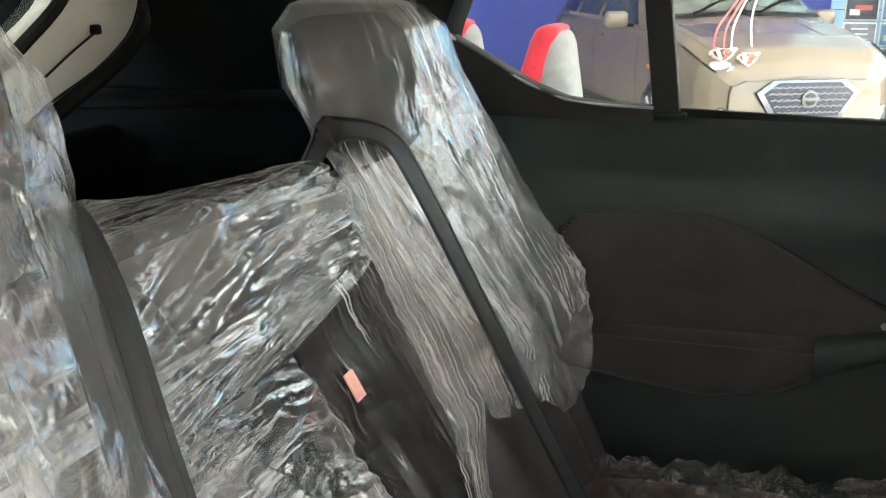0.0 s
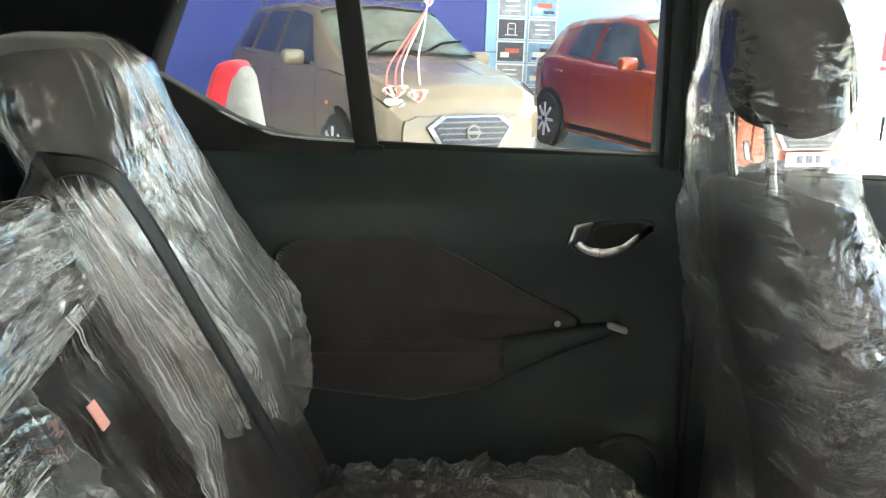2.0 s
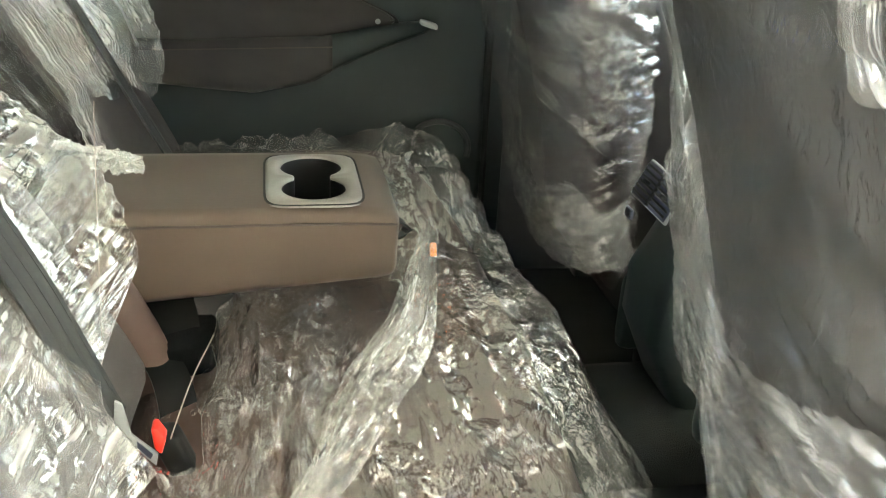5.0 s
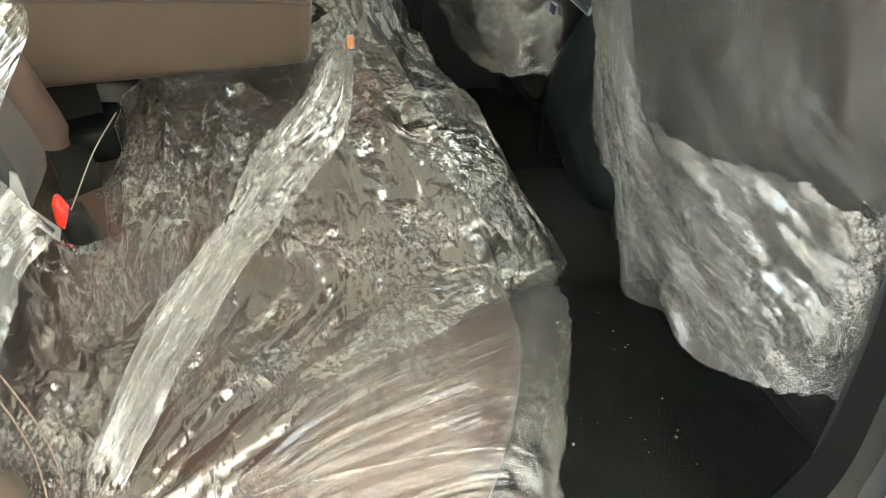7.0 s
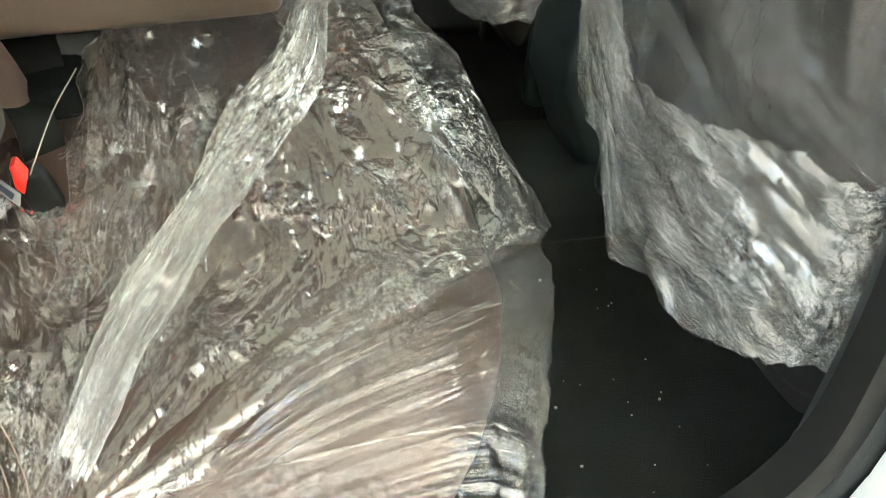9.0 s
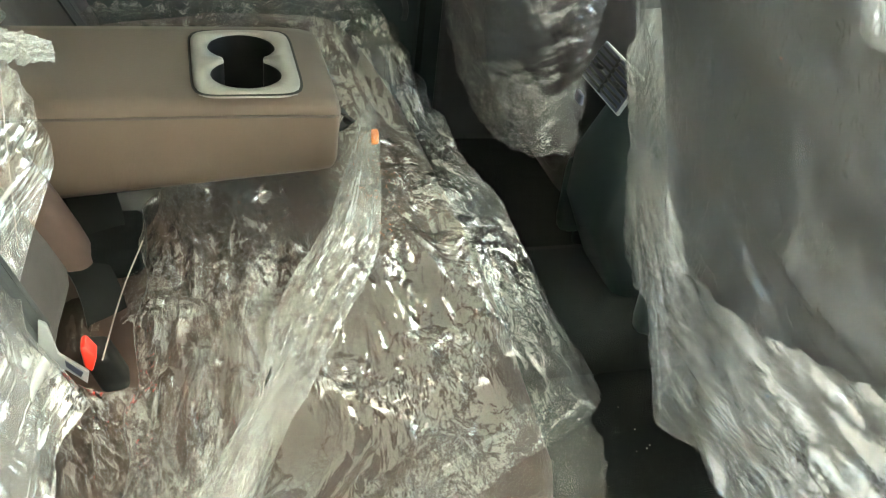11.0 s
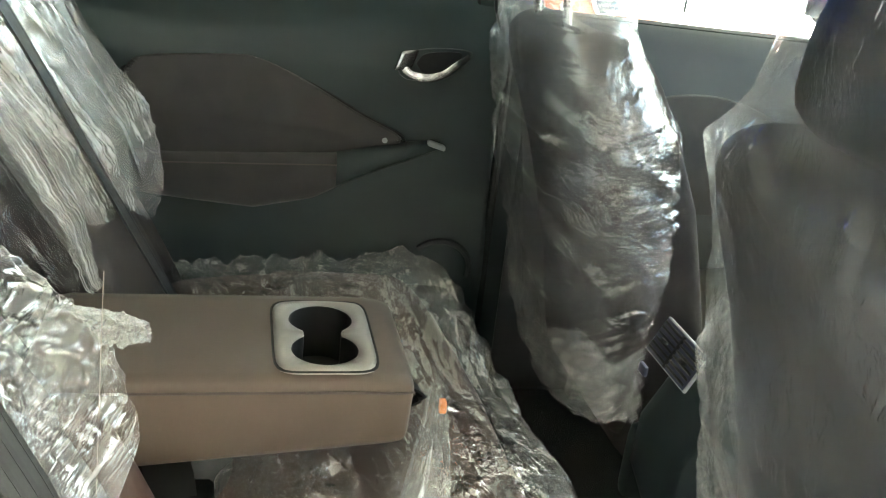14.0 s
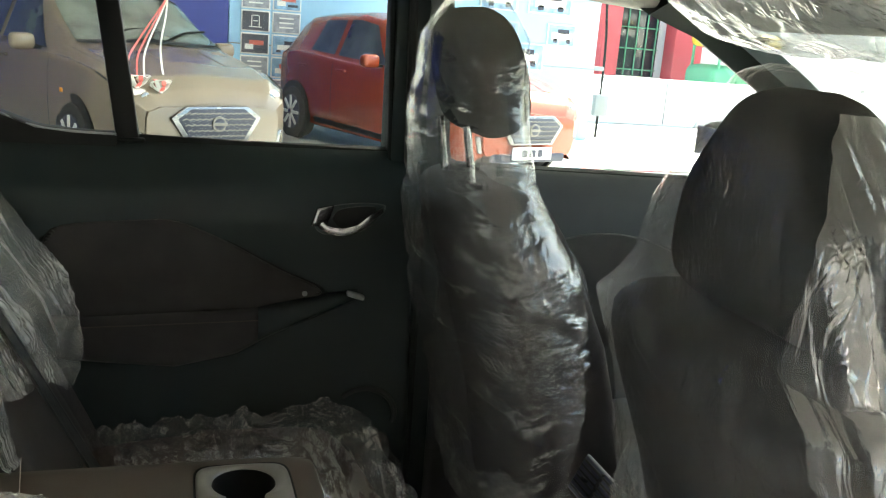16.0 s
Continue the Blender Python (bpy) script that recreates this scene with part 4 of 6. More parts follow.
# centre pillar
pillar = thing("pillar_trim", "black centre pillar trim with rubber door seals", "trim", kind="structure")
part("pillar_cover", prism([(0.712, 1.05), (0.80, 1.05), (0.79, 1.40), (0.705, 1.40)], 1.84, 1.93, 0.012), TRIM, pillar)
part("door_seal", sweep([(0.735, 1.838, 1.40), (0.748, 1.838, 1.06), (0.775, 1.815, 0.95), (0.782, 1.81, 0.30)], ring_profile(0.009)), RUBBER, pillar)
part("door_seal", sweep([(0.70, 1.852, 1.40), (0.716, 1.85, 1.05)], ring_profile(0.006)), RUBBER, pillar)
part("lower_cover", prism([(0.785, 0.26), (0.90, 0.26), (0.86, 1.06), (0.765, 1.06)], 1.82, 1.93, 0.012), TRIM, pillar)
part("belt_strap", sweep([(0.79, 1.83, 1.36), (0.80, 1.825, 1.1), (0.86, 1.80, 0.7), (0.9, 1.79, 0.4)], flat_profile(0.045, 0.002), up=(0, 1, 0)), BELT, pillar)

# far front door
door2 = thing("door_2", "dark front car door trim seen beyond the seats", "car door", kind="structure")
XX, ZZ = np.meshgrid(np.linspace(0.82, 1.75, 50), np.linspace(0.28, 1.056, 50))
(DY,) = curve_at([(0.28, 1.80), (0.64, 1.812), (0.85, 1.818), (0.92, 1.81), (0.98, 1.825), (1.03, 1.845), (1.056, 1.872)], ZZ)
grid("trim_panel", XX, DY, ZZ - 0.022 * (XX - 0.82), TRIM_LOW, thick=0.004, parent=door2)
part("cloth_insert", prism(outline([(1.00, 0.85), (1.04, 0.90), (1.12, 0.925), (1.22, 0.925), (1.32, 0.895), (1.40, 0.84), (1.40, 0.70), (1.00, 0.70)]), 1.80, 1.83, 0.006), CLOTH_DOOR, door2)
part("door_core", block((0.95, 0.06, 0.76), (1.29, 1.915, 0.65), 0.01), RUBBER, door2)
pn = part("pane", prism([(0.79, 1.035), (1.75, 1.015), (1.30, 1.385), (0.78, 1.40)], 1.8755, 1.879, 0), PANE, door2, flat=True)
pn.visible_shadow = False
part("waist_seal", block((0.90, 0.012, 0.014), (1.26, 1.868, 1.036), 0.004, Matrix.Rotation(radians(1.2), 4, "Y")), RUBBER, door2)
mirror = thing("door_mirror", "black outside mirror on the far front door", "mirror")
part("housing", rounded((0.10, 0.155, 0.095), 0.035, 6, None, (1.552, 1.985, 1.103)), RUBBER, mirror)
part("mirror_glass", block((0.004, 0.12, 0.066), (1.4995, 1.985, 1.105), 0.0015), CHROME, mirror)
part("foot", block((0.05, 0.09, 0.05), (1.556, 1.935, 1.045), 0.012), RUBBER, mirror)

# screen pillar, dashboard and windscreen
apillar = tagged(part("pillar_front", sweep([(1.22, 1.82, 1.40), (1.34, 1.82, 1.36), (1.55, 1.83, 1.24), (1.76, 1.84, 1.10), (1.95, 1.84, 0.98)], [(-0.05, -0.02), (0.0, -0.035), (0.06, -0.01), (0.06, 0.03), (-0.05, 0.02)]), TRIM), "black screen pillar trim", "trim", kind="structure")
apillar_r = tagged(part("pillar_front", sweep([(1.22, 0.60, 1.40), (1.34, 0.60, 1.36), (1.55, 0.59, 1.24), (1.76, 0.58, 1.10), (1.95, 0.58, 0.98)], [(-0.05, -0.02), (0.0, -0.035), (0.06, -0.01), (0.06, 0.03), (-0.05, 0.02)]), TRIM), "black screen pillar trim", "trim", kind="structure")
dash = tagged(part("dashboard", rounded((0.42, 1.30, 0.42), 0.10, 8, None, (1.74, YC, 0.76)), TRIM), "dark dashboard beyond the front seats", "dashboard", kind="structure")
screen = tagged(part("windscreen", prism([(1.30, 1.425), (1.33, 1.425), (2.02, 0.96), (1.99, 0.96)], 0.60, 1.82, 0), PANE, flat=True), "clear car windscreen", "windscreen", kind="structure")
screen.visible_shadow = False
bonnet = tagged(part("bonnet", rounded((1.0, 1.5, 0.5), 0.12, 8, lambda p: (p.x, p.y, p.z - 0.12 * p.x), (2.35, YC, 0.66)), WHITE_PAINT), "white painted car bonnet", "bonnet", kind="structure")

# sun visor in its wrapping
visor = thing("sun_visor", "pale grey sun visor in loose plastic wrapping", "visor")
part("visor_board", rounded((0.17, 0.40, 0.022), 0.010, 6, lambda p: (p.x, p.y, p.z - 0.35 * p.x), (1.20, 1.37, 1.385)), HEADLINER, visor)
nu, nv = 90, 60
U, V = np.meshgrid(np.linspace(0, 2 * math.pi, nu, endpoint=False), np.linspace(-1, 1, nv))
wob = 1 + 0.10 * (ridged(np.cos(U) * 2 + 5, V * 4, 3) - 0.5)
X = 1.20 + 0.105 * np.cos(U) * wob
Y = 1.35 + 0.25 * V + 0.015 * np.sin(3 * U)
Z = 1.366 + 0.034 * np.sin(U) * wob * (1 - 0.5 * np.abs(V) ** 6) - 0.35 * (X - 1.20) - 0.012 * (ridged(V * 5, U, 4) - 0.4)
grid("wrapping", X, Y, Z, FILM_MILKY, closed=True, parent=visor)
mount = part("visor_mount", rounded((0.06, 0.06, 0.03), 0.012, 4, None, (1.22, 1.62, 1.405)), HEADLINER, visor)

# rear quarter, luggage side and tailgate
quarter = thing("rear_quarter_trim", "black rear quarter trim of the luggage bay", "trim", kind="structure")
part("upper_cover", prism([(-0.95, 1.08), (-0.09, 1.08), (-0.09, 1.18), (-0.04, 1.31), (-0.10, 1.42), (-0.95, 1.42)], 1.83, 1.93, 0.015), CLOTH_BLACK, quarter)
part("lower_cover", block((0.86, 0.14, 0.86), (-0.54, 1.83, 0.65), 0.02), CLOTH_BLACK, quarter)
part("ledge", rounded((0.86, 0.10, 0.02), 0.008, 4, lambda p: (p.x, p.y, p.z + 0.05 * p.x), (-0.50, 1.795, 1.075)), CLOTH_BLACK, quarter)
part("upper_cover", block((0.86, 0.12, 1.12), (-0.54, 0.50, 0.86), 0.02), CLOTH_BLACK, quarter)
part("bay_floor", block((0.75, 1.2, 0.04), (-0.52, YC, 0.70), 0.01), CARPET, quarter)
gate = thing("tailgate_trim", "light grey tailgate trim with rubber seal and cord", "tailgate", kind="structure")
part("side_cover", prism(outline([(1.42, 1.00), (1.52, 1.045), (1.60, 1.085), (1.74, 1.140), (1.83, 1.22), (1.86, 1.42), (1.74, 1.42), (1.66, 1.25), (1.545, 1.170), (1.44, 1.11)], 4), -0.68, -0.63, 0.008, "yz"), HEADLINER, gate)
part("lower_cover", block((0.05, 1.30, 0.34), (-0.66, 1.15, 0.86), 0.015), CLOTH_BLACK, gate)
part("upper_cover", block((0.05, 1.30, 0.06), (-0.655, YC, 1.44), 0.015), HEADLINER, gate)
part("glass_seal", sweep(bezier([(-0.625, 1.44, 1.105), (-0.625, 1.545, 1.168), (-0.625, 1.655, 1.248), (-0.625, 1.70, 1.36)], 6), ring_profile(0.010), up=(1, 0, 0)), RUBBER, gate)
part("body_seal", sweep(bezier([(-0.622, 1.50, 1.025), (-0.622, 1.60, 1.072), (-0.622, 1.755, 1.138), (-0.622, 1.838, 1.215), (-0.622, 1.862, 1.40)], 6), ring_profile(0.014), up=(1, 0, 0)), RUBBER, gate)
part("cord", sweep(bezier([(-0.615, 1.695, 1.183), (-0.61, 1.672, 1.176), (-0.612, 1.63, 1.155), (-0.61, 1.575, 1.128)], 6), ring_profile(0.0022, 6), up=(1, 0, 0)), RUBBER, gate)
part("cord_clip", rounded((0.012, 0.018, 0.016), 0.004, 3, None, (-0.618, 1.702, 1.188)), RUBBER, gate)
gp = part("pane", block((0.004, 1.25, 0.32), (-0.665, YC - 0.1, 1.27), 0), PANE, gate, flat=True)
gp.visible_shadow = False

# near side: pillars, sill and front door
near = thing("door_opening", "near door opening with rubber seal and white sill", "door frame", kind="structure")
seal = bezier([(0.82, 0.50, 1.36), (0.835, 0.50, 0.95), (0.855, 0.50, 0.77), (0.880, 0.50, 0.68), (0.888, 0.50, 0.58), (0.876, 0.497, 0.48), (0.815, 0.492, 0.405), (0.72, 0.49, 0.38), (0.30, 0.488, 0.375), (-0.02, 0.488, 0.45)], 8)
part("seal", sweep(seal, [(-0.006, -0.018), (0.002, -0.024), (0.014, -0.024), (0.022, -0.014), (0.015, -0.002), (0.015, 0.004), (0.024, 0.010), (0.024, 0.020), (0.0, 0.022)], up=(0, 1, 0)), RUBBER, near)
part("pillar_cover", prism([(0.89, 0.30), (1.02, 0.30), (1.02, 1.40), (0.84, 1.40), (0.85, 0.95), (0.87, 0.77), (0.893, 0.66), (0.90, 0.55)], 0.476, 0.545, 0.012), TRIM_LOW, near)
part("painted_pillar", prism(outline([(0.70, 0.30), (0.80, 0.315), (0.875, 0.37), (0.915, 0.47), (0.92, 0.60), (0.905, 0.74), (0.885, 0.95), (0.885, 1.2), (1.2, 1.2), (1.2, 0.2), (0.70, 0.2)], 3), 0.39, 0.474, 0.012), WHITE_PAINT, near)
part("painted_sill", rounded((1.0, 0.12, 0.14), 0.03, 6, None, (0.20, 0.42, 0.27)), WHITE_PAINT, near)
part("scuff_plate", rounded((0.95, 0.07, 0.03), 0.01, 5, None, (0.38, 0.535, 0.30)), TRIM, near)
part("front_door", block((0.9, 0.08, 0.76), (1.60, 0.50, 0.66), 0.02), TRIM, near)

# ---- rear bench ----
SEAT_BASE, SEAT_TOP = Vector((0.205, 0, 0.50)), Vector((-0.115, 0, 1.045))


def lean(s, out=0.0):
    """x and z at the share s up the backrest, out metres proud of it."""
    d = (SEAT_TOP - SEAT_BASE)
    n = Vector((d.z, 0, -d.x)).normalized()
    p = SEAT_BASE + d * s + n * out
    return p.x, p.z


BACK_LEN = (SEAT_TOP - SEAT_BASE).length
BACK_TILT = math.degrees(math.atan2(-(SEAT_TOP - SEAT_BASE).x, (SEAT_TOP - SEAT_BASE).z))
bench = thing("rear_bench", "brown and black cloth rear car bench", "car seat")


def back_block(name, y0, y1, s0, s1, thick, mat, r=0.05, belly=0.02):
    """One padded piece of the backrest."""
    cx, cz = lean((s0 + s1) / 2, -thick / 2)
    h = BACK_LEN * (s1 - s0)
    f = lambda p: (p.x + belly * (1 - (2 * p.z / h) ** 2) * (1 if p.x > 0 else 0) + 0.025 * (abs(p.y) / ((y1 - y0) / 2)) ** 4 * (1 if p.x > 0 else 0), p.y, p.z)
    bm = rounded((thick, y1 - y0, h), r, 12, f)
    bm.transform(Matrix.Translation((cx, (y0 + y1) / 2, cz)) @ Matrix.Rotation(radians(-BACK_TILT), 4, "Y"))
    return part(name, bm, mat, bench)


back_block("backrest", 0.60, 1.10, 0.0, 1.0, 0.13, CLOTH_BACK)
fl = rounded((0.10, 0.06, 0.28), 0.028, 8, lambda p: (p.x + 0.02 * math.cos(p.z * 8), p.y, p.z))
fl.transform(Matrix.Translation((0.140, 1.085, 0.565)) @ Matrix.Rotation(radians(-BACK_TILT * 0.75), 4, "Y"))
part("backrest_flank", fl, SEAT_BROWN, bench)
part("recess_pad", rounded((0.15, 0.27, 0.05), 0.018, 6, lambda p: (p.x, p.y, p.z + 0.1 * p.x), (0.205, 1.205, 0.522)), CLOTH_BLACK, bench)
back_block("backrest", 1.385, 1.74, 0.0, 1.0, 0.13, CLOTH_BACK)
back_block("backrest_bridge", 1.09, 1.40, 0.80, 1.0, 0.12, CLOTH_BACK, 0.04, 0.005)
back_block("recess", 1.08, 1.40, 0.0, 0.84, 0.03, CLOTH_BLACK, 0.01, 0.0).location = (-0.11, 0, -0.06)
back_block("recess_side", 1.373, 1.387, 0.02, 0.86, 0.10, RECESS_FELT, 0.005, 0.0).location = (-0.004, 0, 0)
THREAD_PALE = surface("pale_thread", (0.10, 0.07, 0.055), 0.8)
bolster = back_block("side_bolster", 1.70, 1.84, -0.05, 0.80, 0.16, CLOTH_SEAT, 0.05, 0.02)
cush = lambda p: (p.x - 0.13 * max(0.0, (-p.y - 0.34) / 0.24) ** 1.5 * (1 if p.x > 0 else 0) - 0.10 * max(0.0, (p.y - 0.05) / 0.53) ** 2 * (1 if p.x > 0 else 0), p.y, p.z + 0.012 * math.sin((p.x + 0.27) * 5) - 0.05 * max(0.0, -p.x) * (1 if p.z > 0 else 0) + 0.018 * (abs(p.y) / 0.6) ** 3 * (1 if p.z > 0 else 0) + (0.065 * min(1.0, max(0.0, (p.y - 0.15) / 0.36)) - 0.050 * min(1.0, max(0.0, (-0.10 - p.y) / 0.25))) * (1 if p.z > 0 else 0.3))
part("cushion", rounded((0.545, 1.15, 0.20), 0.06, 16, cush, (0.428, 1.135, 0.412)), SEAT_BROWN, bench)
nb = back_block("side_bolster", 0.485, 0.62, -0.12, 0.80, 0.17, LEATHER, 0.05, 0.02)
for k in (0.0, 0.012):
    part("stitching", sweep(bezier([(0.256 - k, 0.548, 0.47), (0.262 - k, 0.542, 0.53), (0.252 - k, 0.54, 0.60), (0.205 - k, 0.54, 0.72)], 6), ring_profile(0.0007, 6)), THREAD_PALE, nb)
part("base", block((0.44, 1.10, 0.14), (0.38, 1.14, 0.30), 0.02), TRIM, bench)


HEAD_BENCH = [(-1, 0.72), (-0.6, 0.86), (0.0, 0.97), (0.6, 1.04), (1.0, 1.0)]
HEAD_DOME = [(-1, 0.84), (-0.6, 1.0), (-0.2, 0.90), (0.2, 0.75), (0.5, 0.54), (0.72, 0.38), (0.9, 0.30), (1.0, 0.24)]
HEAD_EGG = [(-1, 0.70), (-0.6, 0.92), (0.0, 1.0), (0.45, 0.86), (0.8, 0.62), (1.0, 0.40)]


def headrest(parent, x, y, z, tilt, w=0.27, h=0.19, d=0.10, posts=0.0, mat=CLOTH_BLACK, shape=HEAD_BENCH, back=0.0):
    """A padded headrest on two posts; shape: rows of height (-1 to 1) and share of the width."""
    def f(p):
        (k,) = curve_at(shape, 2 * p.z / h)
        return (p.x * (0.75 + 0.25 * float(k)) - 0.075 * p.z, p.y * float(k), p.z)

    bm = rounded((d, w, h), 0.045, 14, f)
    bm.transform(Matrix.Translation((x, y, z)) @ Matrix.Rotation(radians(-tilt), 4, "Y"))
    hr = part("headrest", bm, mat, parent)
    for sy in (-0.075, 0.075):
        part("post", sweep([(x + 0.01 - back, y + sy, z - h * 0.4), (x + 0.035 - back, y + sy, z - h * 0.5 - posts - 0.05)], ring_profile(0.0065, 10)), CHROME, hr)
        part("post_collar", disc(0.014, 0.012, (x + 0.033 - back, y + sy, z - h * 0.5 - posts - 0.045), "z", 16, 0.003), RUBBER, hr)
    return hr


headrest(bench, -0.125, 1.592, 1.128, 14, 0.235, 0.19, 0.10, 0.0, CLOTH_BLACK)
headrest(bench, -0.125, 0.855, 1.150, 14, 0.27, 0.19, 0.10, 0.0, CLOTH_BLACK)

# folding armrest
armr = thing("folding_armrest", "brown leatherette folding armrest with two cup holders", "armrest")
AX0, AX1, AY0, AY1, AZ = 0.06, 0.512, 1.129, 1.370, 0.704
f_arm = lambda p: (p.x, p.y + (0.5 - p.z / 0.120) * 0.018 * (1 if p.y < 0 else -1), p.z - (0.5 - p.z / 0.120) * 0.020 + (0.5 - p.z / 0.120) * 0.09 * (p.x + 0.12) - (0.5 + p.z / 0.120) * (0.005 * max(0.0, (p.x - 0.15) / 0.07) ** 2 + 0.004 * (abs(p.y) / 0.12) ** 3))
PX0, PX1, PY0, PY1 = 0.344, 0.467, 1.143, 1.328
pad = rounded((AX1 - AX0, AY1 - AY0, 0.120), 0.018, 12, f_arm, ((AX0 + AX1) / 2, (AY0 + AY1) / 2, AZ - 0.060))
for co, no in (((PX0 + 0.006, 0, 0), (1, 0, 0)), ((PX1 - 0.006, 0, 0), (1, 0, 0)), ((0, PY0 + 0.006, 0), (0, 1, 0)), ((0, PY1 - 0.006, 0), (0, 1, 0))):
    bmesh.ops.bisect_plane(pad, geom=pad.verts[:] + pad.edges[:] + pad.faces[:], plane_co=co, plane_no=no)
bmesh.ops.delete(pad, geom=[f for f in pad.faces if PX0 < f.calc_center_median().x < PX1 and PY0 < f.calc_center_median().y < PY1 and f.calc_center_median().z > AZ - 0.03
                            and PX0 + 0.005 < min(v.co.x for v in f.verts) and max(v.co.x for v in f.verts) < PX1 - 0.005 and PY0 + 0.005 < min(v.co.y for v in f.verts) and max(v.co.y for v in f.verts) < PY1 - 0.005], context="FACES")
part("pad", pad, LEATHER, armr)
for yy in (AY0 + 0.004, AY1 - 0.004):
    sg = -1 if yy < 1.2 else 1
    part("piping", sweep(bezier([(AX0 + 0.02, yy + sg * 0.0035, AZ - 0.020), (AX1 - 0.10, yy + sg * 0.0035, AZ - 0.020), (AX1 - 0.025, yy + sg * 0.0032, AZ - 0.022), (AX1 - 0.004, yy - sg * 0.006, AZ - 0.026)], 5), ring_profile(0.0018, 6)), THREAD, armr)
# plate with two round wells that run into each other
pcx, pcy = (PX0 + PX1) / 2, (PY0 + PY1) / 2
nA = 72
hole = []
for k in range(nA):
    a = 2 * math.pi * k / nA
    dy, dx = math.sin(a), math.cos(a)
    r1 = 0.0
    for t_ in np.linspace(0.015, 0.10, 200):
        qx, qy = dx * t_, dy * t_
        inside = min(math.hypot(qx, qy - 0.040), math.hypot(qx, qy + 0.040)) < 0.0415 or (abs(qx) < 0.024 and abs(qy) < 0.05)
        if inside:
            r1 = t_
    hole.append((pcx + dx * r1, pcy + dy * r1))
rim = []
for k in range(nA):
    a = 2 * math.pi * k / nA
    dx, dy = math.cos(a), math.sin(a)
    hx, hy = (PX1 - PX0) / 2, (PY1 - PY0) / 2
    e = 7.0
    s_ = (abs(dx / hx) ** e + abs(dy / hy) ** e) ** (-1 / e)
    rim.append((pcx + dx * s_, pcy + dy * s_))
H, R = np.array(hole), np.array(rim)
rows_ = [(H, AZ - 0.075), (H, AZ + 0.001), (H * 0.97 + R * 0.03, AZ + 0.0035), (H * 0.2 + R * 0.8, AZ + 0.0045), (R, AZ + 0.002), (R, AZ - 0.006)]
Xp = np.array([r[0][:, 0] for r in rows_])
Yp = np.array([r[0][:, 1] for r in rows_])
Zp = np.array([np.full(nA, r[1]) for r in rows_])
plate_ob = grid("cup_plate", Xp[1:], Yp[1:], Zp[1:], SILVER, closed=True, parent=armr, label="satin silver cup holder plate")
R2 = np.array([pcx, pcy]) + (R - np.array([pcx, pcy])) * 1.05
grid("plate_gap", np.array([R2[:, 0], R[:, 0]]), np.array([R2[:, 1], R[:, 1]]), np.full((2, nA), AZ + 0.0015), RUBBER, closed=True, parent=armr)
well = grid("cup_well", Xp[:2], Yp[:2], Zp[:2], RUBBER, closed=True, parent=armr, label="black cup well")
part("well_floor", prism(hole, AZ - 0.077, AZ - 0.075, 0, "xy"), RUBBER, well, flat=True)
part("latch_strap", sweep(bezier([(0.510, 1.155, 0.678), (0.520, 1.155, 0.672), (0.524, 1.157, 0.660), (0.512, 1.158, 0.652)], 5), flat_profile(0.016, 0.003)), RUBBER, armr)


# ---- front seats ----
def front_seat(label, cy, dx, hz, posts, wide=1.0, head=0.26, square=0.0, tall=0.19, shape=HEAD_EGG, back=0.0, aside=0.0):
    seat = thing("front_seat", label, "car seat", (dx, cy, 0), "front seats")

    def f(p):
        z = p.z
        (xo,) = curve_at([(-0.34, 0.10), (-0.1, 0.06), (0.10, 0.0), (0.30, -0.085), (0.36, -0.10)], z)
        (wy,) = curve_at([(-0.34, 0.92), (-0.1, 1.0), (0.10, 1.02), (0.25, 0.90 + 0.5 * square), (0.33, 0.66 + square), (0.36, 0.56 + square)], z)
        wing = 0.05 * max(0.0, (abs(p.y) - 0.12) / 0.12) ** 1.5 * (1 if p.x > 0 else 0)
        return (p.x + float(xo) + wing, p.y * float(wy) * wide, z)

    part("backrest", rounded((0.13, 0.455, 0.68), 0.055, 14, f, (0.888, 0, 0.735)), CLOTH_FRONT, seat)
    part("cushion", rounded((0.50, 0.50, 0.18), 0.07, 10, lambda p: (p.x, p.y, p.z + 0.10 * p.x), (1.18, 0, 0.47)), CLOTH_FRONT, seat)
    part("side_cover", rounded((0.40, 0.04, 0.14), 0.018, 6, None, (1.12, 0.255, 0.42)), TRIM, seat)
    part("side_cover", rounded((0.40, 0.04, 0.14), 0.018, 6, None, (1.12, -0.255, 0.42)), TRIM, seat)
    for sy in (-0.19, 0.19):
        part("rail", block((0.45, 0.04, 0.05), (1.22, sy, 0.29), 0.008), RUBBER, seat)
    headrest(seat, 0.79, aside, hz, 10, head, tall, 0.105, posts, CLOTH_BLACK, shape, back)
    return seat


front_seat("black cloth driver's seat under clear plastic", 0.82, 0.02, 1.178, 0.02, 1.15, 0.335, 0.14, 0.215, HEAD_DOME, 0.0, -0.028)
front_seat("black cloth passenger seat with a raised headrest", 1.60, 0.0, 1.245, 0.07, 1.0, 0.262, 0.0, 0.205, HEAD_EGG, 0.045)


def hem_line(parent, P, radius=0.0004):
    """The bright cut edge of a sheet."""
    pts = [tuple(p) for p in P]
    return part("hem", sweep(pts, ring_profile(radius, 5)), FILM_EDGE, parent)


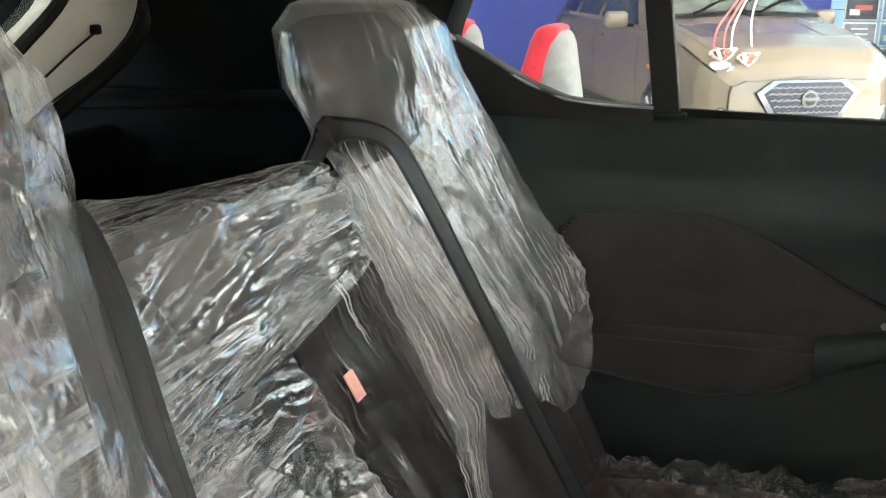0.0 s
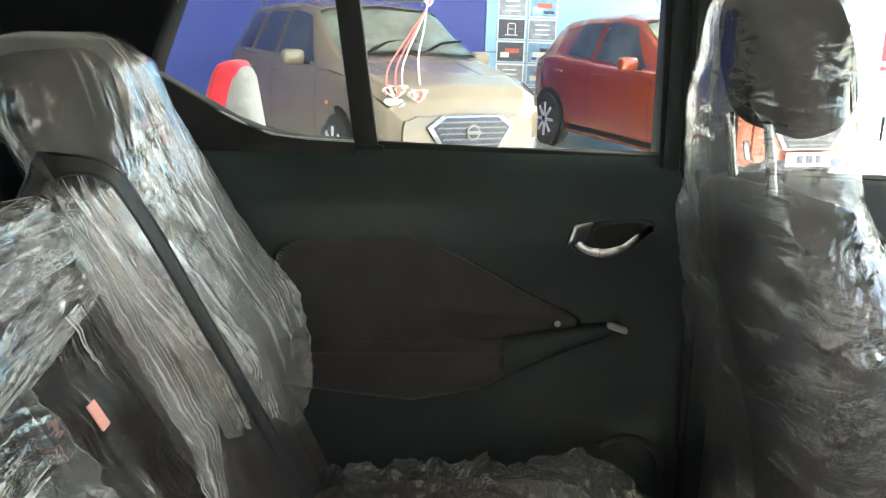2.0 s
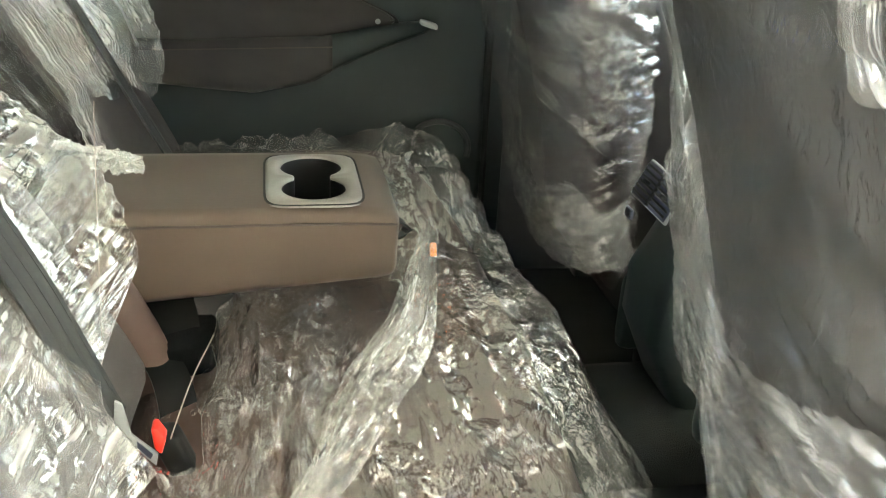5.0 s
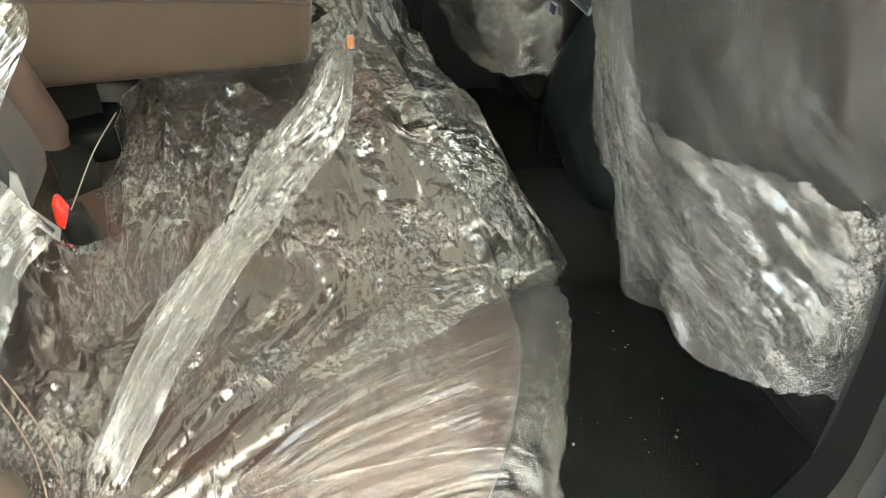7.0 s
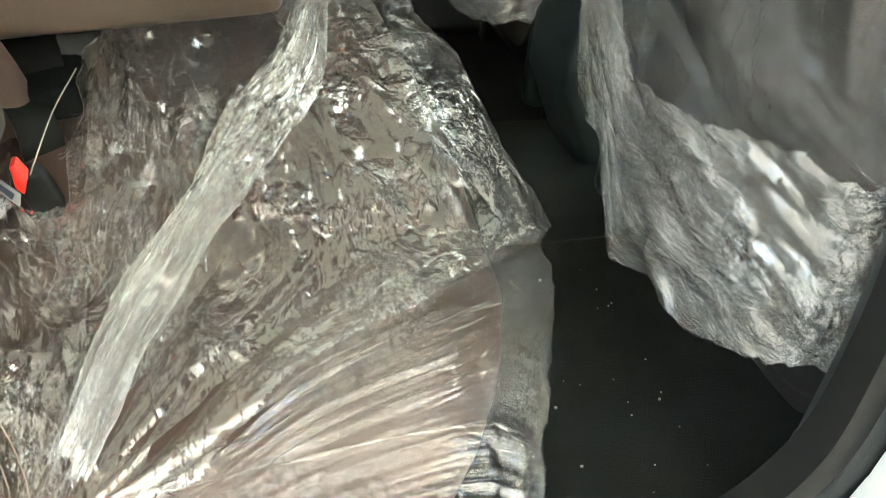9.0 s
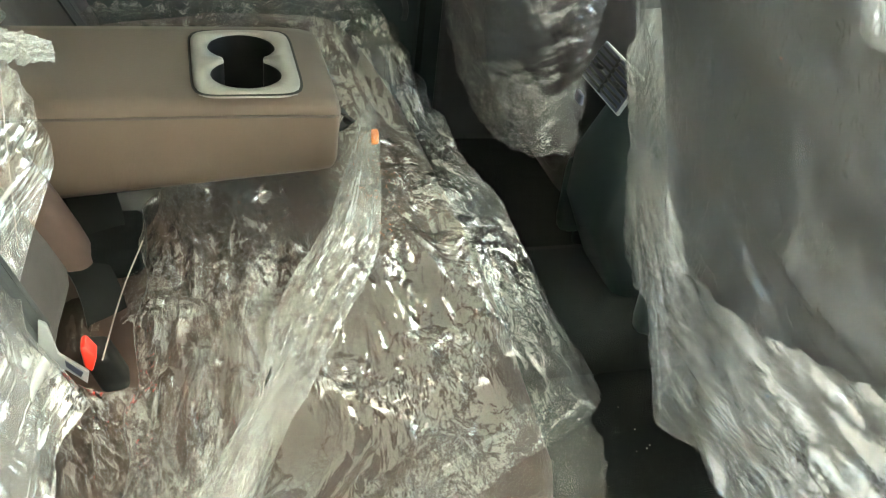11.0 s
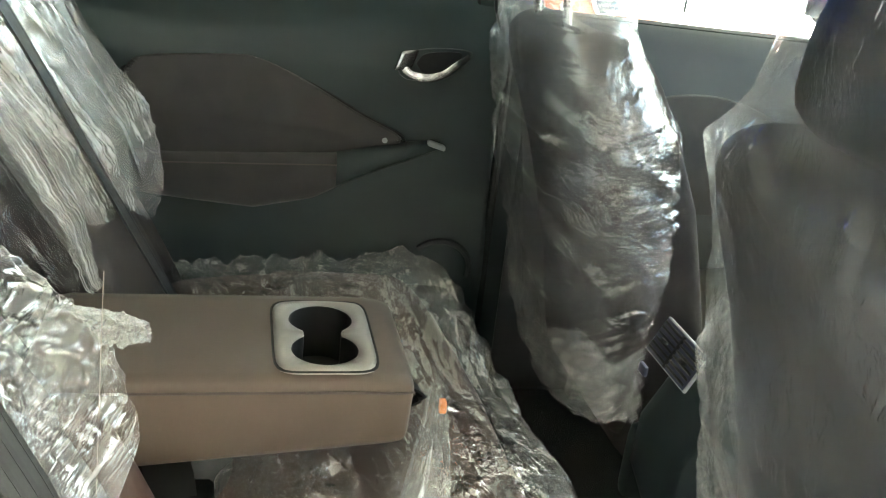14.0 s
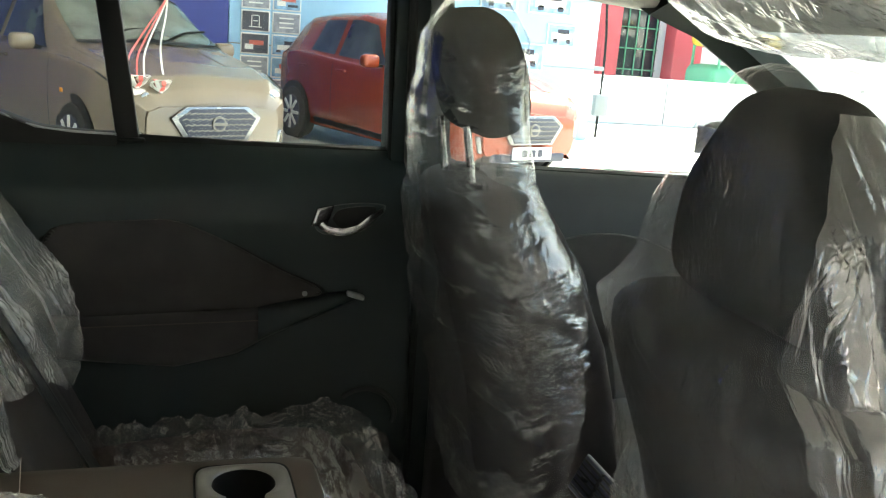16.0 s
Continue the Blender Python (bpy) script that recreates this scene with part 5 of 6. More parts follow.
def tube(name, rows, cy, nu, nv, material, folds, seed, label, hem, dents=0.02, low_crumple=0.0, ragged=0.015, fold=0.0, bend=(18, 9, 14, -12), start=0.55, slant=0.0, pleats=(), gather=None):
    """A polythene bag pulled over a seat: rows of height, centre x, half depth, half width, side shift; hem: rows of y and lowest height;
    pleats: ridges from one share round and down to another, with their half width and height;
    gather: the shares down and round between which a second layer hangs in upright pleats."""
    top = rows[0][0]
    U, V = np.meshgrid(np.linspace(0, 2 * math.pi, nu, endpoint=False), np.linspace(0, 1, nv))
    c, s = np.cos(U), np.sin(U)
    hp = np.asarray(hem, float)
    wid = rows[-3][3]
    low = np.interp(cy + wid * s, hp[:, 0], hp[:, 1])
    low = low + ragged * (vnoise(c * 3 + 9, s * 3 + 4, seed) - 0.5) * 2 + 0.5 * ragged * (vnoise(c * 11 + 9, s * 11 + 4, seed) - 0.5)
    Zb = top + (low - top) * V ** 0.9
    p = np.asarray(rows, float)[::-1]
    cx, hx, hy, sh = [np.interp(Zb, p[:, 0], p[:, k]) for k in (1, 2, 3, 4)]
    e = 0.9
    X = cx + hx * np.sign(c) * np.abs(c) ** e
    Y = cy + sh + hy * np.sign(s) * np.abs(s) ** e
    X = X + slant * (Y - cy)
    a = U / (2 * math.pi)
    amp = 0.35 + 0.65 * smooth(0.45, 0.65, vnoise(a * 5 + 2, V * 4, seed + 9))
    w = folds * amp * (ridged(a * 16, V * 2.0 + 3 * vnoise(a * 6, V * 3, seed), seed, 2) - 0.5) + 0.3 * dents * (vnoise(a * 7, V * 4, seed + 4) - 0.5)
    w = w + dents * amp * (ridged(a * bend[0] * 0.5 + V * bend[1] * 0.5, V * bend[2] * 0.6 + a * bend[3] * 0.6, seed + 13, 2) - 0.45)
    w = w + low_crumple * smooth(start, start + 0.3, V) * (ridged(a * bend[0] + V * bend[1], V * bend[2] + a * bend[3], seed + 7, 3) - 0.45)
    for a0, v0, a1, v1, width, depth in pleats:
        along = np.clip(((a - a0) * (a1 - a0) + 0.64 * (V - v0) * (v1 - v0)) / ((a1 - a0) ** 2 + 0.64 * (v1 - v0) ** 2), 0, 1)
        off = np.hypot(a - a0 - along * (a1 - a0), 0.8 * (V - v0 - along * (v1 - v0)))
        w = w + depth * np.maximum(0, 1 - off / width)
    seam = np.minimum(U, 2 * math.pi - U)
    w = np.where(seam < 0.25, w * (0.5 - 0.5 * np.cos(seam / 0.25 * math.pi)), w)
    X, Y, Z = puff(X, Y, Zb, -w * np.minimum(1, V * 8), True)
    ob = tagged(grid(name, X, Y, Z, material, closed=True), label, "plastic cover")
    hem_line(ob, np.stack([X[-1], Y[-1], Z[-1]], -1)[list(range(nu)) + [0]])
    if fold:
        k = int(nv * fold)
        Xf, Yf, Zf = puff(X, Y, Z, -0.004 - 0.004 * ridged(a * 20, V * 12, seed + 3), True)
        cut = V[k:] + 0.0
        keep = (cut - fold) < 0.10 * vnoise(a[k:] * 14, cut * 0, seed + 5)
        grid("folded_hem", Xf[k:], Yf[k:], Zf[k:], FILM_FOLD, closed=True, parent=ob, drop=keep)
    if gather:
        v0, v1, a0, a1 = gather
        r0, r1, c0, c1 = int(nv * v0), int(nv * v1), int(nu * a0), int(nu * a1)
        down = (V - v0) / (v1 - v0)
        fan = (a - a0) / (a1 - a0) + 0.35 * (1 - down) * ((a - a0) / (a1 - a0) - 0.8)
        lift = 0.004 + 0.020 * np.sqrt(np.clip(down, 0, 1)) * ridged(fan * 4.5 + 0.4 * vnoise(fan * 5, V * 9, seed), V * 2.5, seed + 21, 1)
        edge = 0.9 * np.maximum(0, 0.62 - down) ** 1.3 + 0.5 * np.maximum(0, down - 0.62) ** 1.3 + 0.05 * (vnoise(V * 30, V * 0 + 1, seed) - 0.5)
        share = np.linspace(0, 1, c1 - c0)
        rows_g = [[np.interp(a0 + (a1 - a0) * (edge[r, 0] + (1 - edge[r, 0]) * share), a[r], q[r]) for r in range(r0, r1)] for q in puff(X, Y, Z, -lift, True)]
        Xg, Yg, Zg = [np.array(q) for q in rows_g]
        grid("gathered_pleats", Xg, Yg, Zg, FILM_GATHER, parent=ob)
    return ob


tube("seat_cover", [(1.302, 0.79, 0.03, 0.03, -0.03), (1.294, 0.79, 0.055, 0.050, -0.03), (1.25, 0.795, 0.080, 0.086, -0.03), (1.17, 0.805, 0.094, 0.158, -0.026), (1.11, 0.82, 0.100, 0.192, -0.014), (1.075, 0.825, 0.10, 0.225, 0), (1.045, 0.83, 0.112, 0.268, 0),
      (0.95, 0.875, 0.120, 0.278, 0), (0.80, 0.915, 0.128, 0.280, 0), (0.62, 0.945, 0.115, 0.268, 0), (0.50, 0.945, 0.105, 0.25, -0.01), (0.40, 0.945, 0.10, 0.24, -0.02)], 0.82, 320, 200, FILM_FRONT, 0.011, 3,
     "clear plastic cover over the driver's seat", [(0.52, 0.515), (0.60, 0.485), (0.68, 0.475), (0.75, 0.485), (0.80, 0.468), (0.83, 0.455), (0.86, 0.51), (0.89, 0.552), (0.98, 0.567), (1.03, 0.60), (1.09, 0.66)], 0.012, 0.022, 0.015, 0.66, (24, -19, 3, 4), 0.42,
     pleats=[(0.42, 0.55, 0.62, 0.80, 0.022, 0.010), (0.45, 0.64, 0.68, 0.90, 0.020, 0.010), (0.50, 0.52, 0.70, 0.72, 0.016, 0.008), (0.42, 0.72, 0.55, 0.92, 0.020, 0.010), (0.64, 0.12, 0.66, 0.62, 0.018, 0.010),
             (0.69, 0.05, 0.70, 0.58, 0.016, 0.014), (0.74, 0.05, 0.755, 0.62, 0.018, 0.016), (0.80, 0.08, 0.82, 0.60, 0.018, 0.014), (0.44, 0.26, 0.62, 0.33, 0.016, 0.010)], gather=(0.03, 0.34, 0.59, 0.80))
tube("seat_cover", [(1.360, 0.785, 0.02, 0.03, 0), (1.353, 0.780, 0.050, 0.070, 0), (1.30, 0.778, 0.080, 0.132, 0), (1.17, 0.775, 0.085, 0.165, 0), (1.08, 0.79, 0.09, 0.19, 0), (1.00, 0.815, 0.105, 0.235, 0), (0.95, 0.84, 0.12, 0.25, 0),
      (0.83, 0.872, 0.132, 0.25, 0), (0.72, 0.884, 0.112, 0.24, -0.01), (0.60, 0.885, 0.09, 0.22, -0.02), (0.48, 0.89, 0.07, 0.21, -0.06)], 1.60, 320, 200, FILM_SIDE, 0.007, 11,
     "clear crumpled plastic cover over the passenger seat", [(1.24, 0.62), (1.31, 0.535), (1.37, 0.495), (1.50, 0.495), (1.60, 0.505), (1.72, 0.54), (1.82, 0.62)], 0.012, 0.011, 0.015, 0.80, (16, 44, 3, -4), 0.25,
     pleats=[(0.42, 0.36, 0.52, 0.50, 0.034, 0.014), (0.44, 0.45, 0.60, 0.47, 0.020, 0.010), (0.46, 0.50, 0.66, 0.62, 0.020, 0.012), (0.42, 0.55, 0.50, 0.95, 0.026, 0.012), (0.55, 0.60, 0.72, 0.75, 0.020, 0.010),
             (0.60, 0.40, 0.80, 0.52, 0.020, 0.009), (0.50, 0.70, 0.62, 0.92, 0.020, 0.010), (0.53, 0.06, 0.54, 0.40, 0.010, 0.006)])

# ---- console with air vent ----
cons = thing("centre_console", "black centre console end with an air vent", "console")
part("housing", rounded((0.62, 0.165, 0.44), 0.03, 8, lambda p: (p.x + (0.5 * max(0.0, p.z) + 0.45 * max(0.0, -p.z - 0.0)) * (1 if p.x < 0 else 0) + 0.02, p.y * (1 - 0.5 * max(0.0, -p.z)), p.z), (1.17, 1.23, 0.50)), TRIM, cons)
VENT_GREY = surface("vent_plastic", (0.010, 0.012, 0.012), 0.6, 0.1, 20, 300, 0.1)
vm = Matrix.Translation((0.902, 1.232, 0.680)) @ Matrix.Rotation(radians(26), 4, "Y")
vent = part("vent_frame", prism([(-0.062, -0.030), (0.062, -0.030), (0.062, 0.030), (-0.062, 0.030)], -0.003, 0.003, 0.002, "yz"), GREY_PLASTIC, cons, "thin grey vent frame")
vent.matrix_local = vm
part("vent_mouth", block((0.004, 0.1195, 0.0555), (-0.0022, 0, 0), 0.001), INK, vent)
for k in range(6):
    for sy in (-0.0295, 0.0295):
        part("blade", block((0.006, 0.052, 0.0036), (-0.0055, sy, -0.0215 + 0.0086 * k), 0.001, Matrix.Rotation(radians(25), 4, "Y")), VENT_GREY, vent)
part("divider", block((0.005, 0.005, 0.054), (-0.0055, 0, 0), 0.001), VENT_GREY, vent)
for sy in (-0.03, 0.03):
    part("thumb_tab", block((0.010, 0.012, 0.006), (-0.008, sy, 0.0), 0.002), TRIM_LOW, vent)
sock = part("socket", block((0.006, 0.022, 0.016), (0.885, 1.285, 0.625), 0.002), INK, cons)

# ---- polythene on the rear bench ----
def back_cover(name, left, right, nu, nv, material, seed, label, bottom, loft, folds, drape=0.0, gather=(0.0, 0.0), top=1.02, pressed=0.0, shoulder=0.0):
    """A sheet over the front of the backrest, folded over its top; left, right: rows of the share downwards and y."""
    U, V = np.meshgrid(np.linspace(0, 1, nu), np.linspace(0, 1, nv))
    S = top - V * (top - bottom)
    d = SEAT_TOP - SEAT_BASE
    nrm = Vector((d.z, 0, -d.x)).normalized()
    lp, rp = np.asarray(left, float), np.asarray(right, float)
    y0, y1 = np.interp(V, lp[:, 0], lp[:, 1]), np.interp(V, rp[:, 0], rp[:, 1])
    Yb = y0 + (y1 - y0) * U
    out = 0.018 + loft * vnoise(Yb * 7, V * 4, seed) + 0.012 * np.sin(np.clip(U, 0, 1) * math.pi)
    out = out + drape * smooth(0.45, 0.75, V) * smooth(0.68, 0.98, U)
    over = smooth(0.95, 1.035, S) if top < 1.1 else smooth(1.0, top, S)
    ang = np.arctan2(V - gather[1], Yb - gather[0] + 1e-6)
    drawn = folds * (ridged(ang * 9, np.hypot(Yb - gather[0], V - gather[1]) * 4, seed, 3) - 0.45)
    drawn = drawn + 0.6 * folds * (ridged(Yb * 9 + V * 5, V * 34 + 3 * vnoise(Yb * 6, V * 5, seed), seed + 5, 2) - 0.45)
    out = out + shoulder * np.exp(-((S - 1.0) / 0.085) ** 2) * smooth(1.0, 1.16, Yb)
    if pressed:
        strap = np.interp(S, [0.0, 0.6, 0.85, 1.03], [0.905, 0.910, 0.938, 0.972])
        out = np.minimum(out + drawn, 0.028 + 0.5 * np.maximum(0, np.abs(Yb - strap) - 0.024)) - drawn
    out = (out + drawn) * (1 - over) - over * 0.10
    S2 = np.minimum(S, max(top, 1.035))

    X = SEAT_BASE.x + d.x * S2 + nrm.x * out
    Z = SEAT_BASE.z + d.z * S2 + nrm.z * out
    ob = tagged(grid(name, X, Yb, Z, material), label, "plastic cover")
    hem_line(ob, np.stack([X[:, -1], Yb[:, -1], Z[:, -1]], -1)[nv // 12:])
    return ob


back_cover("seat_cover", [(0, 0.54), (1, 0.56)], [(0, 1.2), (0.1, 1.36), (0.16, 1.4), (0.235, 1.405), (0.295, 1.385), (0.318, 1.27), (0.331, 1.18), (0.4, 1.19), (0.5, 1.2), (0.62, 1.17), (0.75, 1.14), (0.82, 1.1), (0.875, 0.98), (0.93, 0.885), (1.0, 0.84)], 260, 190, FILM_BACK, 21,
           "clear crumpled plastic over the rear backrest", 0.08, 0.018, 0.018, 0.055, (0.93, 0.26), top=1.12, pressed=1.0, shoulder=0.025)
back_cover("seat_cover", [(0, 1.44), (0.23, 1.405), (0.4, 1.40), (0.6, 1.39), (0.8, 1.37), (1.0, 1.345)], [(0, 1.50), (0.5, 1.53), (0.8, 1.49), (1.0, 1.375)], 110, 170, FILM_STRIP, 33, "clear plastic drawn down over the rear backrest", 0.35, 0.015, 0.010, 0.0, (1.45, -0.3))

back_cover("seat_cover", [(0, 1.15), (1, 1.16)], [(0, 1.43), (1, 1.46)], 90, 120, FILM_CLEAR, 37, "clear plastic stretched over the armrest recess", 0.40, 0.012, 0.008, 0.0, (1.3, -0.3), top=0.82)
tube("headrest_cover", [(1.243, -0.130, 0.025, 0.06, 0.018), (1.236, -0.130, 0.050, 0.098, 0.018), (1.205, -0.122, 0.074, 0.126, 0.020), (1.14, -0.105, 0.078, 0.140, 0.022), (1.07, -0.055, 0.055, 0.157, 0.020), (0.97, 0.002, 0.040, 0.160, 0.032),
      (0.85, 0.075, 0.034, 0.154, 0.052), (0.75, 0.118, 0.030, 0.135, 0.045), (0.68, 0.155, 0.03, 0.12, 0.02)], 1.575, 300, 170, FILM_HEAD, 0.007, 41, "clear pleated plastic cover over a rear headrest", [(1.40, 0.765), (1.50, 0.735), (1.57, 0.715), (1.70, 0.780), (1.785, 0.830)], 0.010, 0.016, slant=0.25)
tube("headrest_cover", [(1.252, -0.135, 0.03, 0.10, 0), (1.242, -0.135, 0.055, 0.140, 0), (1.20, -0.130, 0.075, 0.165, 0), (1.12, -0.115, 0.085, 0.165, -0.01), (1.02, -0.065, 0.075, 0.150, -0.02), (0.92, 0.0, 0.060, 0.140, -0.03),
      (0.80, 0.08, 0.05, 0.13, -0.04), (0.7, 0.13, 0.05, 0.13, -0.04)], 0.855, 220, 130, FILM_NEAR, 0.007, 47, "clear plastic cover over the near rear headrest", [(0.7, 0.80), (1.0, 0.84)], 0.02, 0.012)

# cushion cover: over the top, over the front edge and down
U, V = np.meshgrid(np.linspace(0, 1, 320), np.linspace(0, 1, 230))
prof = np.array([(0.0, 0.17, 0.510), (0.15, 0.26, 0.528), (0.45, 0.46, 0.560), (0.62, 0.650, 0.574), (0.70, 0.726, 0.560), (0.76, 0.768, 0.520), (0.80, 0.778, 0.485), (0.86, 0.778, 0.42), (1.0, 0.765, 0.31)])

dense = np.array([list(p) for p in bezier([tuple(r) for r in prof], 12)])


def cushion_at(v, y):
    """x and z of the sheet at the share v from back to hem, at the side place y."""
    u = (y - 0.495) / 1.24
    x, z = np.interp(v, dense[:, 0], dense[:, 1]), np.interp(v, dense[:, 0], dense[:, 2])
    x = x - (0.09 * smooth(0.86, 1.0, u) ** 2 + 0.065 * smooth(1.15, 1.62, y)) * smooth(0.4, 0.8, v) - 0.14 * smooth(0.25, 0.0, u) * smooth(0.3, 0.8, v) * (1 - 0.4 * smooth(0.74, 0.86, v))
    z = z - 0.05 * smooth(0.96, 1.0, u) - 0.03 * smooth(0.05, 0.0, u) - 0.008 * np.exp(-((y - 0.80) / 0.10) ** 2) * smooth(0.75, 0.65, v)
    z = z + (0.084 * smooth(1.28, 1.62, y) - 0.045 * smooth(1.04, 0.80, y)) * (0.35 + 0.65 * smooth(0.80, 0.66, v))
    z = z + 0.024 * smooth(0.55, 0.25, v) * smooth(1.25, 1.5, y)
    return x, z


Yc2 = 0.495 + (1.735 - 0.495) * U
Xc, Zc = cushion_at(V, Yc2)
near_side = smooth(0.92, 0.72, Yc2)
fan = np.arctan2(Yc2 - 0.50, np.maximum(Xc - 0.24, 0.01) + 0.25 * smooth(0.7, 1.0, V))
wr = 0.024 * near_side * (ridged(fan * 9, Xc * 1.2 + V * 0.6, 55, 2) - 0.45)
wr = wr + 0.022 * smooth(1.25, 1.45, Yc2) * (ridged(Yc2 * 13 + Xc * 5, Xc * 15, 62, 2) - 0.5)
wr = wr + (0.018 + 0.012 * smooth(1.2, 1.4, Yc2)) * (1 - near_side) * (ridged(Xc * 30 + Yc2 * 6 + vnoise(U * 6, V * 4, 3), Yc2 * 5, 51, 3) - 0.45)
wr = wr + (0.003 + 0.004 * smooth(1.2, 1.4, Yc2)) * (1 - near_side) * (ridged(Yc2 * 34, Xc * 30, 53, 2) - 0.45) + 0.012 * (vnoise(U * 9, V * 5, 58) - 0.4)
wr = wr + 0.013 * smooth(0.40, 0.52, V) * smooth(0.80, 0.70, V) * smooth(0.62, 0.75, Yc2) * (ridged(V * 26 + 0.8 * vnoise(Yc2 * 3, V * 4, 57), Yc2 * 1.6, 56, 2) - 0.45)
wr = wr + 0.018 * smooth(0.72, 1.0, V) * (ridged(U * 14, V * 3, 59) - 0.3)
Xc, Yc3, Zc = puff(Xc, Yc2, Zc, wr + 0.014)
under = (V > 0.22) & (Yc2 < 0.452 + (V - 0.15) * 0.72 * 0.84)
cc = tagged(grid("cushion_cover", Xc, Yc3, Zc, FILM_CUSHION, drop=under), "clear crumpled plastic sheet over the rear seat cushion", "plastic cover")
hem_line(cc, np.stack([Xc[-1], Yc3[-1], Zc[-1]], -1)[130:])


# upper layer, drawn into folds that fan out from the near rear corner of the cushion
A, R = np.meshgrid(np.linspace(-0.02, 0.74, 200), np.linspace(0.03, 1, 150))
far = (0.98 - 0.15) * 0.72 / np.cos(A)
Yd = 0.492 + R * far * np.sin(A) * (1 - 0.12 * smooth(0.6, 1.0, R))
Vd = 0.15 + R * far * np.cos(A) / 0.72
Xd, Zd = cushion_at(Vd, Yd)
fold = 0.018 * (ridged(A * 36 + 0.6 * vnoise(A * 6, R * 3, 71), R * 1.5, 72, 3) - 0.4) * np.minimum(1, R * 2.5) + 0.012 * (ridged(A * 12 + R * 5, R * 8, 73, 3) - 0.4) * smooth(0.4, 0.8, R)
Xd, Yd, Zd = puff(Xd, Yd, Zd, fold + 0.026)
dr = tagged(grid("cushion_cover", Xd, Yd, Zd, FILM_DRAWN), "hazy plastic sheet drawn into long fanned folds", "plastic cover")
hem_line(dr, np.stack([Xd[:, -1], Yd[:, -1], Zd[:, -1]], -1))
hem_line(dr, np.stack([Xd[-1], Yd[-1], Zd[-1]], -1))


def loose(name, line, widths, nu, nv, seed, lift, folds, label, material=FILM_LOOSE, up=(0, 0, 1), crown=0.02):
    """A loose bunched flap of polythene along a line."""
    pts = bezier(line, 24)
    P = np.array([list(p) for p in pts])
    t = np.linspace(0, 1, len(P))
    V = np.linspace(0, 1, nv)
    C = np.stack([np.interp(V, t, P[:, k]) for k in range(3)], -1)
    T = np.gradient(C, axis=0)
    T /= np.linalg.norm(T, axis=1, keepdims=True)
    side = np.cross(T, np.array(up))
    side /= np.linalg.norm(side, axis=1, keepdims=True)
    upv = np.cross(side, T)
    W = np.interp(V, np.linspace(0, 1, len(widths)), widths)
    U = np.linspace(-1, 1, nu)
    Ug, Vg = np.meshgrid(U, V)
    w = W[:, None] * (Ug + 0.18 * (vnoise(Ug * 2 + 3, Vg * 9, seed) - 0.5))
    h = lift + crown * (1 - Ug ** 2) + folds * (ridged(Ug * 5, Vg * 3.5 + Ug, seed) - 0.4) + 0.7 * folds * (ridged(Ug * 11 + Vg * 3, Vg * 9, seed + 3) - 0.4)
    Pn = C[:, None, :] + side[:, None, :] * w[..., None] + upv[:, None, :] * h[..., None]
    ob = tagged(grid(name, Pn[..., 0], Pn[..., 1], Pn[..., 2], material), label, "plastic cover")
    hem_line(ob, Pn[:, 0])
    hem_line(ob, Pn[:, -1])
    return ob


loose("plastic_flap", [(0.575, 1.27, 0.590), (0.545, 1.15, 0.585), (0.508, 1.02, 0.572), (0.456, 0.92, 0.560), (0.408, 0.81, 0.553), (0.363, 0.71, 0.550), (0.325, 0.62, 0.546), (0.295, 0.51, 0.54)], [0.012, 0.018, 0.030, 0.040, 0.030, 0.020, 0.026, 0.018, 0.012], 60, 220, 61, 0.006, 0.022,
      "loose bunched edge of the clear seat plastic", crown=0.025)
# crumpled heap on the middle seat, under the armrest
U, V = np.meshgrid(np.linspace(0, 1, 150), np.linspace(0, 1, 200))
Yh = 1.27 - 0.58 * V
Xm = np.interp(V, [0, 0.3, 0.6, 1.0], [0.375, 0.355, 0.345, 0.315])
Wm = np.interp(V, [0, 0.25, 0.5, 0.8, 1.0], [0.050, 0.080, 0.078, 0.06, 0.05]) * (1 + 0.35 * (vnoise(V * 11, V * 0 + 2, 5) - 0.5))
Xh = Xm + (U * 2 - 1) * Wm + 0.02 * (vnoise(U * 5, V * 9, 91) - 0.5)
Zh = 0.560 - 0.035 * smooth(0.35, 0.9, V) + 0.035 * np.sin(U * math.pi) * (0.4 + 0.6 * vnoise(V * 5, U * 2, 92)) + 0.050 * (ridged(U * 5 + V * 3, V * 5 - U * 2, 93, 2) - 0.45) * np.sin(U * math.pi) ** 0.5
Yh = Yh + 0.03 * (ridged(U * 5, V * 8, 95, 2) - 0.45)
heap = tagged(grid("plastic_sheet", Xh, Yh, Zh, FILM_HEAP), "crumpled clear plastic sheet on the middle seat", "plastic cover")
hem_line(heap, np.stack([Xh[:, 0], Yh[:, 0], Zh[:, 0]], -1))
# tail of the backrest sheet, lying crumpled on the near rear corner of the cushion
U, V = np.meshgrid(np.linspace(0, 1, 120), np.linspace(0, 1, 70))
Yt = 0.56 + 0.31 * U
Vt = 0.02 + (0.15 + 0.05 * vnoise(U * 6, V * 0 + 3, 81)) * V
Xt, Zt = cushion_at(Vt, Yt)
Xt = Xt + 0.015 * (vnoise(U * 9, V * 5, 82) - 0.5)
Zt = Zt + 0.026 + 0.030 * (1 - V) + 0.030 * (ridged(U * 7 + V * 2, V * 3 + U, 83, 3) - 0.4)
tail = tagged(grid("plastic_sheet", Xt, Yt, Zt, FILM_HEAP), "crumpled clear plastic tail behind the belt buckle", "plastic cover")
hem_line(tail, np.stack([Xt[-1], Yt[-1], Zt[-1]], -1))
